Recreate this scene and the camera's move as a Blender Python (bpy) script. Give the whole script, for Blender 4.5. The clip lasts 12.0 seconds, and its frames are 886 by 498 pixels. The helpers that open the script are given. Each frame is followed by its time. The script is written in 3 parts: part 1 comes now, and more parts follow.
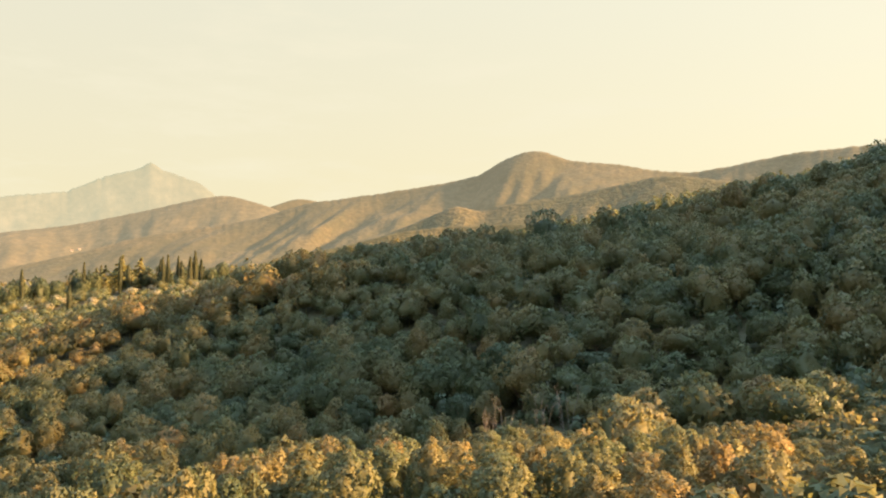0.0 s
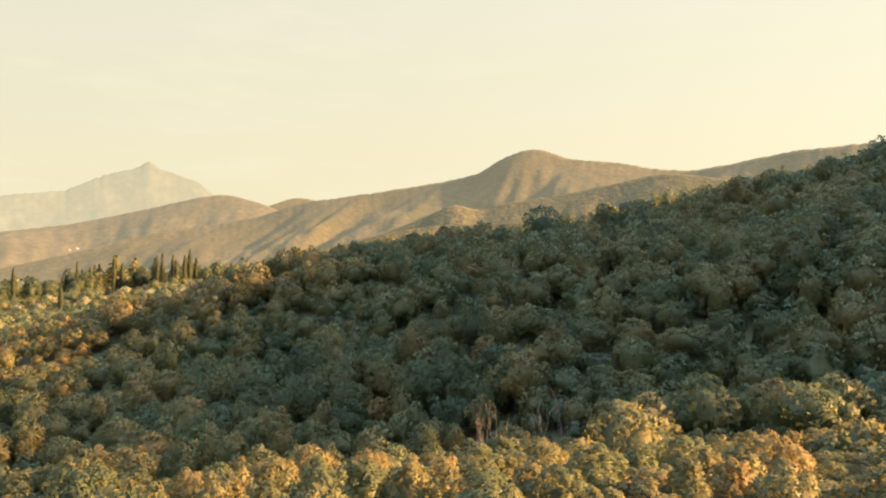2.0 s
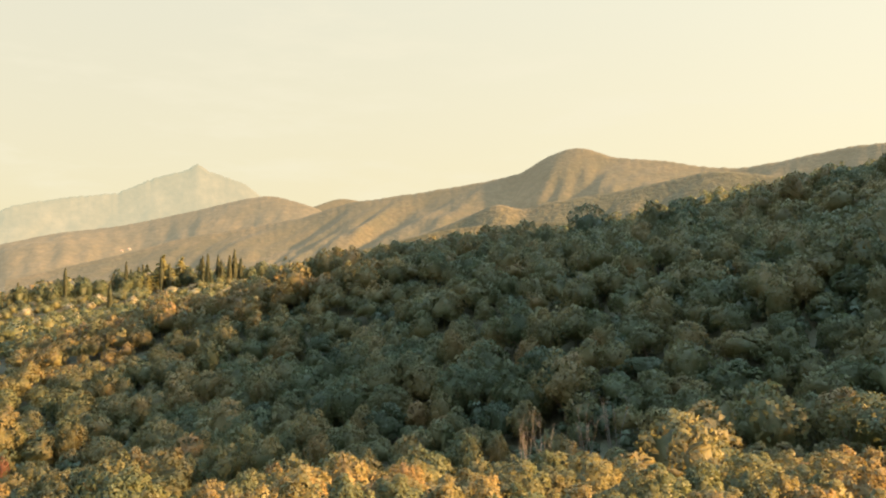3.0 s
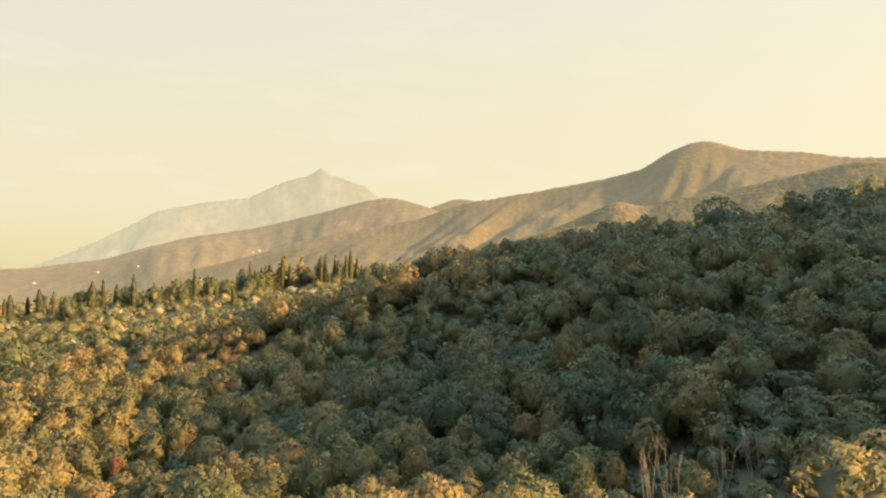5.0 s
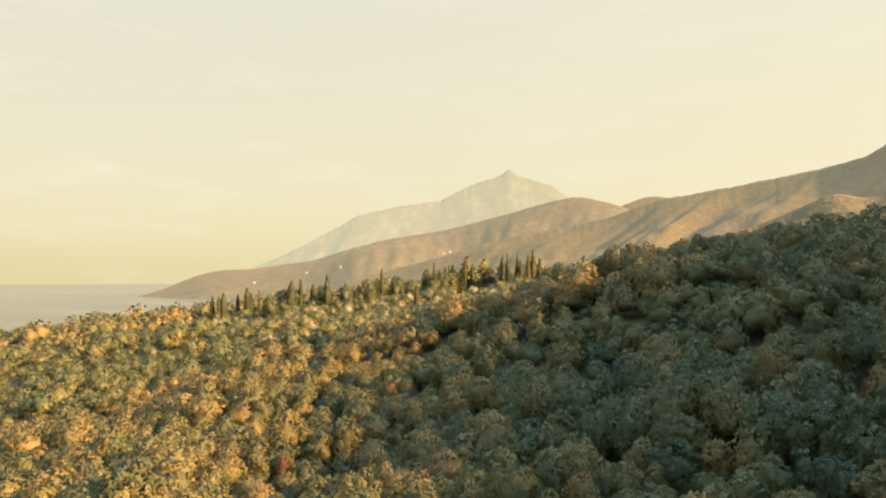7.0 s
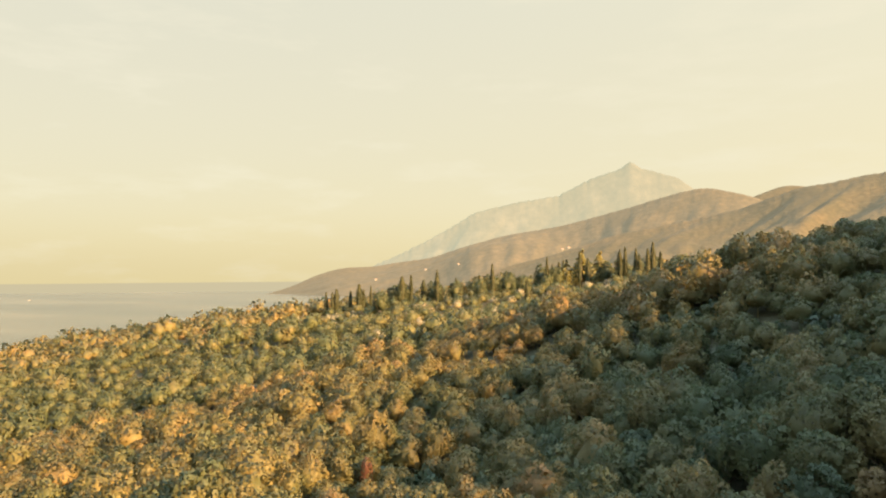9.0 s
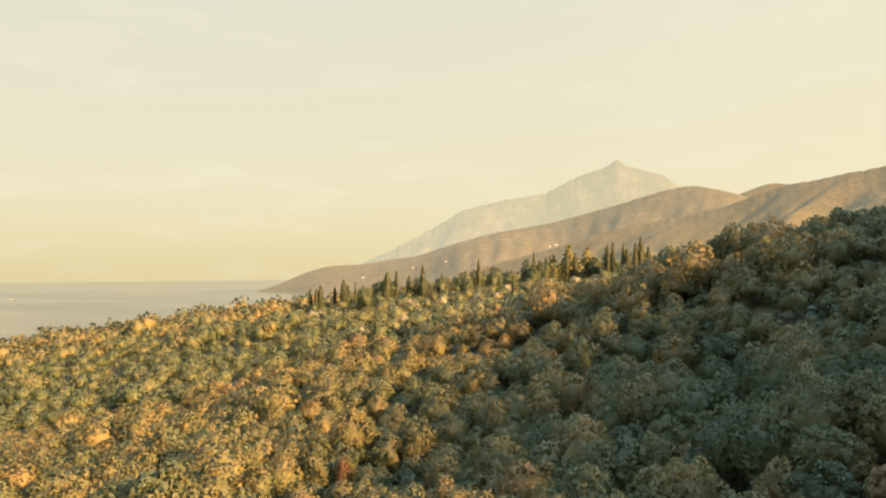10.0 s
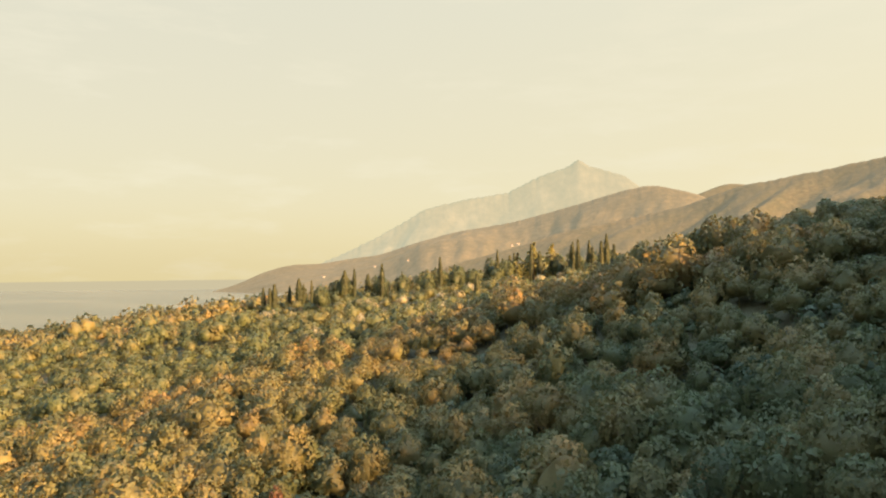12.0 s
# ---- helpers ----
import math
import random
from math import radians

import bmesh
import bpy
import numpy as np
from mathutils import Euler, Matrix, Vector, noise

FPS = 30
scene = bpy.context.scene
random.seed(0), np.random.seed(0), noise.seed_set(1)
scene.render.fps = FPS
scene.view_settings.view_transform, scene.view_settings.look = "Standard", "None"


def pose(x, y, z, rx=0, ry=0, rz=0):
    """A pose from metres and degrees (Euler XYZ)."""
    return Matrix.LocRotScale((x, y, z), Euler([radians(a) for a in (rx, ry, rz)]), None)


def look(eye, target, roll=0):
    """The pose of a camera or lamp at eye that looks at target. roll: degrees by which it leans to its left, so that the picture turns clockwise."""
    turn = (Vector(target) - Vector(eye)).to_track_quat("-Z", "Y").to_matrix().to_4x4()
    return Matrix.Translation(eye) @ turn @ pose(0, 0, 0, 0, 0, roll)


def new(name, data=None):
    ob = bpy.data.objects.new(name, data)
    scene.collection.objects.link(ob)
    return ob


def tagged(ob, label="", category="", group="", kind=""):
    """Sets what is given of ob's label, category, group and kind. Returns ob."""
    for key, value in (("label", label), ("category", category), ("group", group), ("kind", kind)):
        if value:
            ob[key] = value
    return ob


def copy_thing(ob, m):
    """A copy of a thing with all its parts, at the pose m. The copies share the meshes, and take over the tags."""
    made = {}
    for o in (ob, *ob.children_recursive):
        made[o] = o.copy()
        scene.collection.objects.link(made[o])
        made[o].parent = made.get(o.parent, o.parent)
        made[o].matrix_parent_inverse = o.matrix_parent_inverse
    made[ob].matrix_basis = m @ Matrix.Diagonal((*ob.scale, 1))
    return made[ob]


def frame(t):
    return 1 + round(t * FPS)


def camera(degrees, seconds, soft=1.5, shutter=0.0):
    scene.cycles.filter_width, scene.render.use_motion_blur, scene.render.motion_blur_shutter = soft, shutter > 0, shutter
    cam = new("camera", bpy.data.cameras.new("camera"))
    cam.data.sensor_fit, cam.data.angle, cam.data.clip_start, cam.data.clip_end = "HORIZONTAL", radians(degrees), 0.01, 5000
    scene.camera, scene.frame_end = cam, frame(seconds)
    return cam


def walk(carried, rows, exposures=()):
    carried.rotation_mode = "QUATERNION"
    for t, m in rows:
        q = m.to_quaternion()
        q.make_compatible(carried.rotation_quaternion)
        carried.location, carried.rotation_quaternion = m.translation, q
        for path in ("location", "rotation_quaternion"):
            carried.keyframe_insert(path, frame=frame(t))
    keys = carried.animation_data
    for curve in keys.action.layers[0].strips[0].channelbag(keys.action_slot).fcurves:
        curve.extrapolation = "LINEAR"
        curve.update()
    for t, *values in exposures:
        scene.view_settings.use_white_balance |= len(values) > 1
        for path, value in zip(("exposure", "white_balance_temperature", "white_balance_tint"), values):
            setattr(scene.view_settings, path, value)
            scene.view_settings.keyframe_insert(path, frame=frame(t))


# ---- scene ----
# A drone glides over a wooded coastal slope; z = 0 is the sea. x right, y ahead, metres.
EYE = 68.0
cam = camera(64.15, 12.0, soft=2.05)
PATH = [
    (0.0, -4.42, -15.79, 67.96, -9.23, 2.56, -0.45),
    (0.5, -3.82, -14.85, 67.93, -9.51, 2.52, -0.44),
    (1.0, -3.26, -13.74, 67.82, -9.83, 2.49, -0.45),
    (1.5, -2.88, -12.34, 67.83, -10.02, 2.48, -0.50),
    (2.0, -2.49, -10.66, 67.85, -9.30, 2.47, -0.54),
    (2.5, -2.00, -8.58, 67.84, -7.74, 2.48, -0.53),
    (2.7, -1.84, -7.65, 67.88, -7.01, 2.49, -0.52),
    (4.3, 0.20, 0.23, 67.89, 0.12, 2.56, -0.48),
    (4.5, 0.30, 1.15, 67.92, 1.10, 2.57, -0.48),
    (5.0, 0.83, 3.72, 67.92, 3.65, 2.58, -0.49),
    (5.5, 1.48, 6.51, 67.82, 6.22, 2.61, -0.47),
    (6.0, 2.08, 9.56, 67.85, 10.80, 2.67, -0.43),
    (6.5, 2.57, 12.80, 67.79, 14.86, 2.74, -0.39),
    (7.0, 2.91, 16.27, 67.74, 18.88, 2.73, -0.28),
    (7.5, 3.13, 19.63, 67.66, 22.20, 2.69, -0.19),
    (7.7, 3.19, 20.99, 67.59, 23.54, 2.68, -0.16),
    (9.3, 2.26, 32.24, 66.45, 28.68, 2.52, -0.57),
    (9.5, 1.74, 33.51, 66.10, 28.32, 2.47, -0.59),
    (10.0, 0.46, 36.82, 65.28, 27.50, 2.37, -0.64),
    (10.5, -1.07, 40.56, 65.09, 26.84, 2.33, -0.65),
    (11.0, -2.91, 44.57, 65.03, 25.97, 2.31, -0.65),
    (11.5, -4.60, 48.70, 64.85, 25.23, 2.27, -0.68),
    (12.0, -6.28, 53.03, 64.83, 24.47, 2.27, -0.72),
]
walk(cam, [(t, pose(x, y, z, 90 + pitch, -roll, yaw)) for t, x, y, z, yaw, pitch, roll in PATH],
     exposures=[(0.0, 3.62), (2.7, 3.61), (5.5, 3.60), (12.0, 3.54)])

# ---------------------------------------------------------------- light
SUN_TURN, SUN_HEIGHT = -105.0, 21.3   # degrees from +y to the left, and over the horizon
sun_way = Vector((-math.sin(radians(SUN_TURN)) * math.cos(radians(SUN_HEIGHT)),
                  math.cos(radians(SUN_TURN)) * math.cos(radians(SUN_HEIGHT)), math.sin(radians(SUN_HEIGHT))))
sun_data = bpy.data.lights.new("sun", "SUN")
sun_data.energy, sun_data.angle, sun_data.color = 3.8, radians(2.5), (1.0, 0.54, 0.20)
sun_ob = new("sun", sun_data)
sun_ob.matrix_world = look(sun_way * 900, (0, 0, 0))


class Nodes:
    """Short hand for a node tree."""

    def __init__(self, tree):
        self.tree = tree
        tree.nodes.clear()

    def add(self, kind, **values):
        node = self.tree.nodes.new(kind)
        for key, value in values.items():
            if key == "props":
                for k, v in value.items():
                    setattr(node, k, v)
        return node

    def link(self, a, b):
        self.tree.links.new(a, b)

    def noise(self, vector, scale, detail=3.0, rough=0.55):
        n = self.add("ShaderNodeTexNoise")
        n.inputs["Scale"].default_value, n.inputs["Detail"].default_value, n.inputs["Roughness"].default_value = scale, detail, rough
        if vector:
            self.link(vector, n.inputs["Vector"])
        return n.outputs["Fac"]

    def ramp(self, value, stops):
        n = self.add("ShaderNodeValToRGB")
        while len(n.color_ramp.elements) < len(stops):
            n.color_ramp.elements.new(0.5)
        for e, (at, c) in zip(n.color_ramp.elements, stops):
            e.position, e.color = at, (*c, 1)
        self.link(value, n.inputs["Fac"])
        return n.outputs["Color"]

    def math(self, op, a, b=None, clamp=False):
        n = self.add("ShaderNodeMath")
        n.operation, n.use_clamp = op, clamp
        for i, v in enumerate((a, b)):
            if v is None:
                continue
            if isinstance(v, (int, float)):
                n.inputs[i].default_value = v
            else:
                self.link(v, n.inputs[i])
        return n.outputs[0]

    def mix(self, fac, a, b, blend="MIX"):
        n = self.add("ShaderNodeMix")
        n.data_type, n.blend_type = "RGBA", blend
        for i, v in ((0, fac), (6, a), (7, b)):
            if isinstance(v, (int, float)):
                n.inputs[i].default_value = v
            elif isinstance(v, tuple):
                n.inputs[i].default_value = (*v, 1)
            else:
                self.link(v, n.inputs[i])
        return n.outputs[2]

    def mapping(self, vector, scale):
        n = self.add("ShaderNodeMapping")
        n.inputs["Scale"].default_value = scale
        self.link(vector, n.inputs["Vector"])
        return n.outputs[0]


# Sky: a low sun's sky behind a thick warm haze, with thin wisps of cloud; below the horizon the hazy sea goes on.
world = bpy.data.worlds.new("sky")
scene.world = world
world.use_nodes = True
N = Nodes(world.node_tree)
sky = N.add("ShaderNodeTexSky")
sky.sky_type, sky.sun_disc = "NISHITA", False
sky.sun_elevation, sky.sun_rotation = radians(SUN_HEIGHT), radians(-SUN_TURN)
sky.dust_density = 4.0
coord = N.add("ShaderNodeTexCoord")
split = N.add("ShaderNodeSeparateXYZ")
N.link(coord.outputs["Generated"], split.inputs[0])
up = split.outputs["Z"]
# Overhead, out of view, the ramp is raised bluer and brighter to fill the shade.
haze = N.ramp(N.math("MAXIMUM", up, 0.0), [(0.0, (0.29, 0.244, 0.132)), (0.10, (0.287, 0.25, 0.155)), (0.42, (0.262, 0.25, 0.19)), (0.65, (0.56, 0.74, 0.90)), (1.0, (0.78, 1.15, 1.64))])
toward = N.add("ShaderNodeVectorMath")
toward.operation = "DOT_PRODUCT"
N.link(coord.outputs["Generated"], toward.inputs[0])
toward.inputs[1].default_value = sun_way
glare = N.math("ADD", N.math("MULTIPLY", N.math("ADD", N.math("MULTIPLY", toward.outputs["Value"], 0.5), 0.5, clamp=True), 0.27), 0.91)
bright_haze = N.add("ShaderNodeVectorMath")
bright_haze.operation = "SCALE"
N.link(haze, bright_haze.inputs[0])
N.link(glare, bright_haze.inputs["Scale"])
haze = bright_haze.outputs[0]
wisps = N.noise(N.mapping(coord.outputs["Generated"], (1.6, 1.6, 7.0)), 2.6, 7.0, 0.62)
wisp_fac = N.math("MULTIPLY", N.ramp(wisps, [(0.50, (0, 0, 0)), (0.70, (1, 1, 1))]), 0.55)
haze = N.mix(wisp_fac, haze, (0.30, 0.272, 0.195))
nishita = N.mix(1.0, sky.outputs[0], (0.06, 0.06, 0.06), "MULTIPLY")
day = N.mix(0.85, nishita, haze)
below = N.math("LESS_THAN", up, 0.0)
day = N.mix(below, day, (0.187, 0.163, 0.105))
back = N.add("ShaderNodeBackground")
N.link(day, back.inputs["Color"])
back.inputs["Strength"].default_value = 0.287
out = N.add("ShaderNodeOutputWorld")
N.link(back.outputs[0], out.inputs["Surface"])


# ---------------------------------------------------------------- materials
def material(name, rough=0.8):
    mat = bpy.data.materials.new(name)
    mat.use_nodes = True
    n = Nodes(mat.node_tree)
    bsdf = n.add("ShaderNodeBsdfPrincipled")
    bsdf.inputs["Roughness"].default_value = rough
    bsdf.inputs["Specular IOR Level"].default_value = 0.25
    output = n.add("ShaderNodeOutputMaterial")
    n.link(bsdf.outputs[0], output.inputs["Surface"])
    place = n.add("ShaderNodeNewGeometry").outputs["Position"]
    return mat, n, bsdf, output, place


def bump(n, bsdf, height, strength, distance):
    b = n.add("ShaderNodeBump")
    b.inputs["Strength"].default_value, b.inputs["Distance"].default_value = strength, distance
    n.link(height, b.inputs["Height"])
    n.link(b.outputs[0], bsdf.inputs["Normal"])


def foliage(name, stops, clump=0.09, glow=0.50):
    """Leaves: colour drifts from tree to tree and from leaf to leaf; some light comes through."""
    mat, n, bsdf, output, place = material(name, 0.55)
    tree = n.noise(place, clump, 2.0)
    info = n.add("ShaderNodeObjectInfo").outputs["Random"]
    leaf = n.add("ShaderNodeNewGeometry").outputs["Random Per Island"]
    fac = n.math("ADD", n.math("MULTIPLY", n.math("SUBTRACT", tree, 0.5), 1.7), 0.52)
    fac = n.math("ADD", fac, n.math("MULTIPLY", n.math("SUBTRACT", info, 0.5), 0.5))
    fac = n.math("ADD", fac, n.math("MULTIPLY", n.math("SUBTRACT", leaf, 0.5), 0.12), clamp=True)
    colour = n.ramp(fac, stops)
    mottle = n.noise(place, 2.6, 4.0, 0.7)
    value = n.math("MULTIPLY", n.math("ADD", n.math("MULTIPLY", leaf, 0.2), 0.9), n.math("ADD", n.math("MULTIPLY", mottle, 0.5), 0.75))
    tint = n.add("ShaderNodeMix")
    tint.data_type, tint.blend_type = "RGBA", "MULTIPLY"
    tint.inputs[0].default_value = 1.0
    n.link(colour, tint.inputs[6])
    grey = n.add("ShaderNodeCombineColor")
    for i in range(3):
        n.link(value, grey.inputs[i])
    n.link(grey.outputs[0], tint.inputs[7])
    n.link(tint.outputs[2], bsdf.inputs["Base Color"])
    through_leaf = n.add("ShaderNodeBsdfTranslucent")
    n.link(tint.outputs[2], through_leaf.inputs["Color"])
    both = n.add("ShaderNodeMixShader")
    both.inputs[0].default_value = glow
    n.link(bsdf.outputs[0], both.inputs[1])
    n.link(through_leaf.outputs[0], both.inputs[2])
    n.link(both.outputs[0], output.inputs["Surface"])
    return mat


OAK = foliage("oak_leaves", [(0.0, (0.055, 0.075, 0.036)), (0.30, (0.078, 0.092, 0.042)), (0.58, (0.116, 0.109, 0.046)), (0.82, (0.156, 0.123, 0.049)), (1.0, (0.180, 0.126, 0.054))])
DARK = foliage("dark_leaves", [(0.0, (0.038, 0.056, 0.031)), (1.0, (0.070, 0.088, 0.044))])
PALE = foliage("olive_leaves", [(0.0, (0.17, 0.18, 0.12)), (1.0, (0.28, 0.25, 0.16))])
CYPRESS = foliage("cypress_leaves", [(0.0, (0.030, 0.042, 0.024)), (1.0, (0.060, 0.068, 0.034))])
CONIFER = foliage("conifer_needles", [(0.0, (0.115, 0.125, 0.045)), (1.0, (0.18, 0.165, 0.055))])
RUST = foliage("rust_leaves", [(0.0, (0.13, 0.060, 0.034)), (1.0, (0.18, 0.090, 0.050))])


def make_ground():
    mat, n, bsdf, output, place = material("woodland_floor", 0.95)
    big, small = n.noise(place, 0.03), n.noise(place, 0.5, 6.0, 0.65)
    colour = n.mix(big, (0.050, 0.046, 0.024), (0.075, 0.062, 0.032))
    colour = n.mix(small, colour, (0.035, 0.038, 0.018))
    n.link(colour, bsdf.inputs["Base Color"])
    bump(n, bsdf, small, 0.8, 0.6)
    return mat


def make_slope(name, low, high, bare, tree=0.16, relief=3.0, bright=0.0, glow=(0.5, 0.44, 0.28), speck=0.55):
    """A far wooded hillside: scrub and bare patches with tree-sized relief; bright: the share of painted haze, a glow
    mixed into a far backdrop's colour.
    """
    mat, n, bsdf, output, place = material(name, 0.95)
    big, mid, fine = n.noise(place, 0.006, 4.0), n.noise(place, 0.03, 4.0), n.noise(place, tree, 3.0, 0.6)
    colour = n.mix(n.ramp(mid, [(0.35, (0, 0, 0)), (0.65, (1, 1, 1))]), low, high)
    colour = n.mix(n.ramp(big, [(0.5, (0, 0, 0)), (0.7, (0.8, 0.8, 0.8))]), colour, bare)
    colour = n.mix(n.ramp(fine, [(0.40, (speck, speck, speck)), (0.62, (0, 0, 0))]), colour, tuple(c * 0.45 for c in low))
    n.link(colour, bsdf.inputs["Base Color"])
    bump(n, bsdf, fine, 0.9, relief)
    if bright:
        add_haze_glow(n, bsdf, output, bright, glow)
    return mat


def make_sea():
    mat, n, bsdf, output, place = material("sea_water", 0.25)
    drift = n.noise(n.mapping(place, (0.0009, 0.004, 1.0)), 1.0, 4.0)
    n.link(n.ramp(drift, [(0.36, (0.030, 0.034, 0.024)), (0.52, (0.050, 0.052, 0.034)), (0.68, (0.085, 0.082, 0.052))]), bsdf.inputs["Base Color"])
    bsdf.inputs["IOR"].default_value, bsdf.inputs["Specular IOR Level"].default_value = 1.33, 0.5
    bump(n, bsdf, n.noise(place, 0.25, 4.0), 0.12, 0.3)
    return mat


def add_haze_glow(n, bsdf, output, share, glow):
    """Mixes an emission into a far thing's surface, by share, to stand in for the haze in front of it."""
    haze_glow = n.add("ShaderNodeEmission")
    haze_glow.inputs["Color"].default_value, haze_glow.inputs["Strength"].default_value = (*glow, 1), 0.435
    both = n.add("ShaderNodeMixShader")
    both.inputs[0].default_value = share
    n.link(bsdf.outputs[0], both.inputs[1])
    n.link(haze_glow.outputs[0], both.inputs[2])
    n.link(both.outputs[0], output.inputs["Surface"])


def make_plain(name, a, b, scale=0.5, rough=0.8, share=0.0):
    mat, n, bsdf, output, place = material(name, rough)
    n.link(n.mix(n.noise(place, scale, 5.0), a, b), bsdf.inputs["Base Color"])
    # share: how much haze is painted in as emission
    if share:
        add_haze_glow(n, bsdf, output, share, (0.13, 0.11, 0.07))
    return mat


GROUND, SEA = make_ground(), make_sea()
BARK = make_plain("bark", (0.075, 0.055, 0.038), (0.16, 0.125, 0.09), 2.5, 0.9)
DEADWOOD = make_plain("dead_wood", (0.085, 0.08, 0.07), (0.15, 0.14, 0.125), 3.0, 0.9)
# Plaster and roof tiles of the far things glow a little, as painted haze.
PLASTER = make_plain("hazed_white_plaster", (0.30, 0.27, 0.22), (0.40, 0.36, 0.30), 0.2, share=0.75)
SHUTTER = make_plain("dark_shutter", (0.05, 0.05, 0.05), (0.10, 0.09, 0.08), 0.5)
ROOF = make_plain("hazed_roof_tiles", (0.30, 0.14, 0.08), (0.42, 0.22, 0.13), 0.3, share=0.6)


# ---------------------------------------------------------------- mesh tools
def mesh_of(name, verts, faces, mat, smooth=False, normals=None):
    """A mesh from an (n, 3) array of places and an (m, k) array of corners; normals: how light falls on each corner's spray."""
    me = bpy.data.meshes.new(name)
    verts, faces = np.asarray(verts, np.float32), np.asarray(faces, np.int32)
    m, k = faces.shape
    me.vertices.add(len(verts))
    me.vertices.foreach_set("co", verts.ravel())
    me.loops.add(m * k)
    me.loops.foreach_set("vertex_index", faces.ravel())
    me.polygons.add(m)
    me.polygons.foreach_set("loop_start", np.arange(0, m * k, k, dtype=np.int32))
    me.polygons.foreach_set("loop_total", np.full(m, k, np.int32))
    if smooth or normals is not None:
        me.polygons.foreach_set("use_smooth", np.ones(m, bool))
    me.update(calc_edges=True)
    me.validate()
    if normals is not None:
        me.normals_split_custom_set_from_vertices(np.asarray(normals, np.float32))
    me.materials.append(mat)
    return me


def part(name, me, parent, label=""):
    ob = new(name, me)
    ob.parent = parent
    return tagged(ob, label)


def grid_faces(rows, cols):
    a = (np.arange(rows - 1)[:, None] * cols + np.arange(cols - 1)[None]).ravel()
    return np.stack([a, a + 1, a + cols + 1, a + cols], 1)


def step(lo, hi, x):
    u = np.clip((x - lo) / (hi - lo), 0, 1)
    return u * u * (3 - 2 * u)


def wave(x, y, seed, octaves=4, gain=0.5):
    """Smooth noise from turned sines, about -1 to 1."""
    r = np.random.RandomState(seed)
    total, amp, k = 0, 1.0, 1.0
    for _ in range(octaves):
        for _ in range(3):
            a, ph = r.uniform(0, 2 * np.pi, 2)
            w = r.uniform(0.7, 1.3) * k
            total = total + amp / 2.2 * np.sin((x * np.cos(a) + y * np.sin(a)) * w + ph + 0.8 * np.sin((y * np.cos(a) - x * np.sin(a)) * w * 0.6 + ph * 2))
        amp, k = amp * gain, k * 2.03
    return total


# ---------------------------------------------------------------- the slope, the sea, the hills
NEAR = [[0, 1, 0, 2, 1, 0, 5], [0, 0, 0, 2, 0, -1, 2], [-1, -2, -4, -4, -5, 2, 5], [2, 5, 3, -4, -1, 8, 6],
        [1, -1, -4, -3, 1, 2, 1], [-1, -6, -5, 7, 5, -2, 0], [2, 0, -1, 1, -4, -5, 0]]
FAR = [[0, -2, 1, 4, 7], [-4, -5, 5, 6, 2], [-5, -10, -3, 7, 4], [2, -4, -4, 4, 0], [0, 5, 5, 2, -5], [-3, 7, 11, 9, 5]]


SHADE_SHOULDER = 90.0


def ground_z(x, y):
    """Height of the wooded slope: a tilted plane with soft rises and hollows."""
    x, y = np.asarray(x, float), np.asarray(y, float)
    xc, yc = np.clip(x, -700, 420), np.clip(y, -250, 640)
    z = 50.6 + 12.6 * xc / 100 + 3.4 * yc / 100
    for heights, xs, ys, s in ((NEAR, np.linspace(-130, 130, 7), np.linspace(15, 255, 7), 42.0), (FAR, np.linspace(-480, 300, 6), np.linspace(0, 600, 5), 135.0)):
        for a, line in zip(xs, heights):
            for b, h in zip(ys, line):
                if h:
                    z = z + h * np.exp(-((xc - a) ** 2 + (yc - b) ** 2) / (2 * s * s))
    z = z - 8.0 * np.exp(-((xc - 18) ** 2 + (yc - 76) ** 2) / 578) - 4.0 * np.exp(-((xc - 50) ** 2 + (yc - 80) ** 2) / 392) - 9.0 * np.exp(-((xc - 135) ** 2 + (yc - 5) ** 2) / 4050)   # the hollow behind the near brow; last, unseen ground lowered to let the sun in
    z = z - 2.0 * np.exp(-(((xc + 175) / 150) ** 2 + ((yc - 480) / 75) ** 2))   # the cypress terrace
    z = z + 8.0 * np.exp(-((xc - 160) ** 2 + (yc - 212) ** 2) / 2450)   # the brow to the right
    for a, b, h in ((-219, 233, 4.0), (83, 151, -4.0), (-23, 136, -3.0), (-3, 128, 2.5), (-88, 106, 2.4), (9, 111, -1.8), (28, 93, 1.8), (63, 139, 2.0), (30, 45, -2.5)):   # small spurs and dips
        z = z + h * np.exp(-((xc - a) ** 2 + (yc - b) ** 2) / 420)
    z = z + SHADE_SHOULDER * np.exp(-((xc - 310) / 55) ** 2) * (0.90 + 0.0011 * yc) * step(-40, 25, yc) * (1 - step(150, 300, yc))   # an unseen shoulder added to the hill, its height set to shade the hollow
    z = z + 4.0 * np.exp(-((xc + 340) ** 2 + (yc - 300) ** 2) / 5000) + 9.0 * np.exp(-((xc + 520) ** 2 + (yc - 370) ** 2) / 13000)   # low rises above the shore
    z = z + 1.2 * wave(x / 15, y / 15, 5, 3)
    z = z - step(600, 900, y) * 45 + step(420, 1000, x) * 60
    return z


def axis(*runs):
    return np.concatenate([np.arange(a, b, s) for a, b, s in runs])


gx = axis((-2600, -700, 100), (-700, 420, 7), (420, 2600, 100))
gy = axis((-1500, -300, 100), (-300, 720, 7), (720, 1500, 60))
X, Y = np.meshgrid(gx, gy)
Z = np.where(X < -700, np.minimum(ground_z(X, Y), -6), ground_z(X, Y))
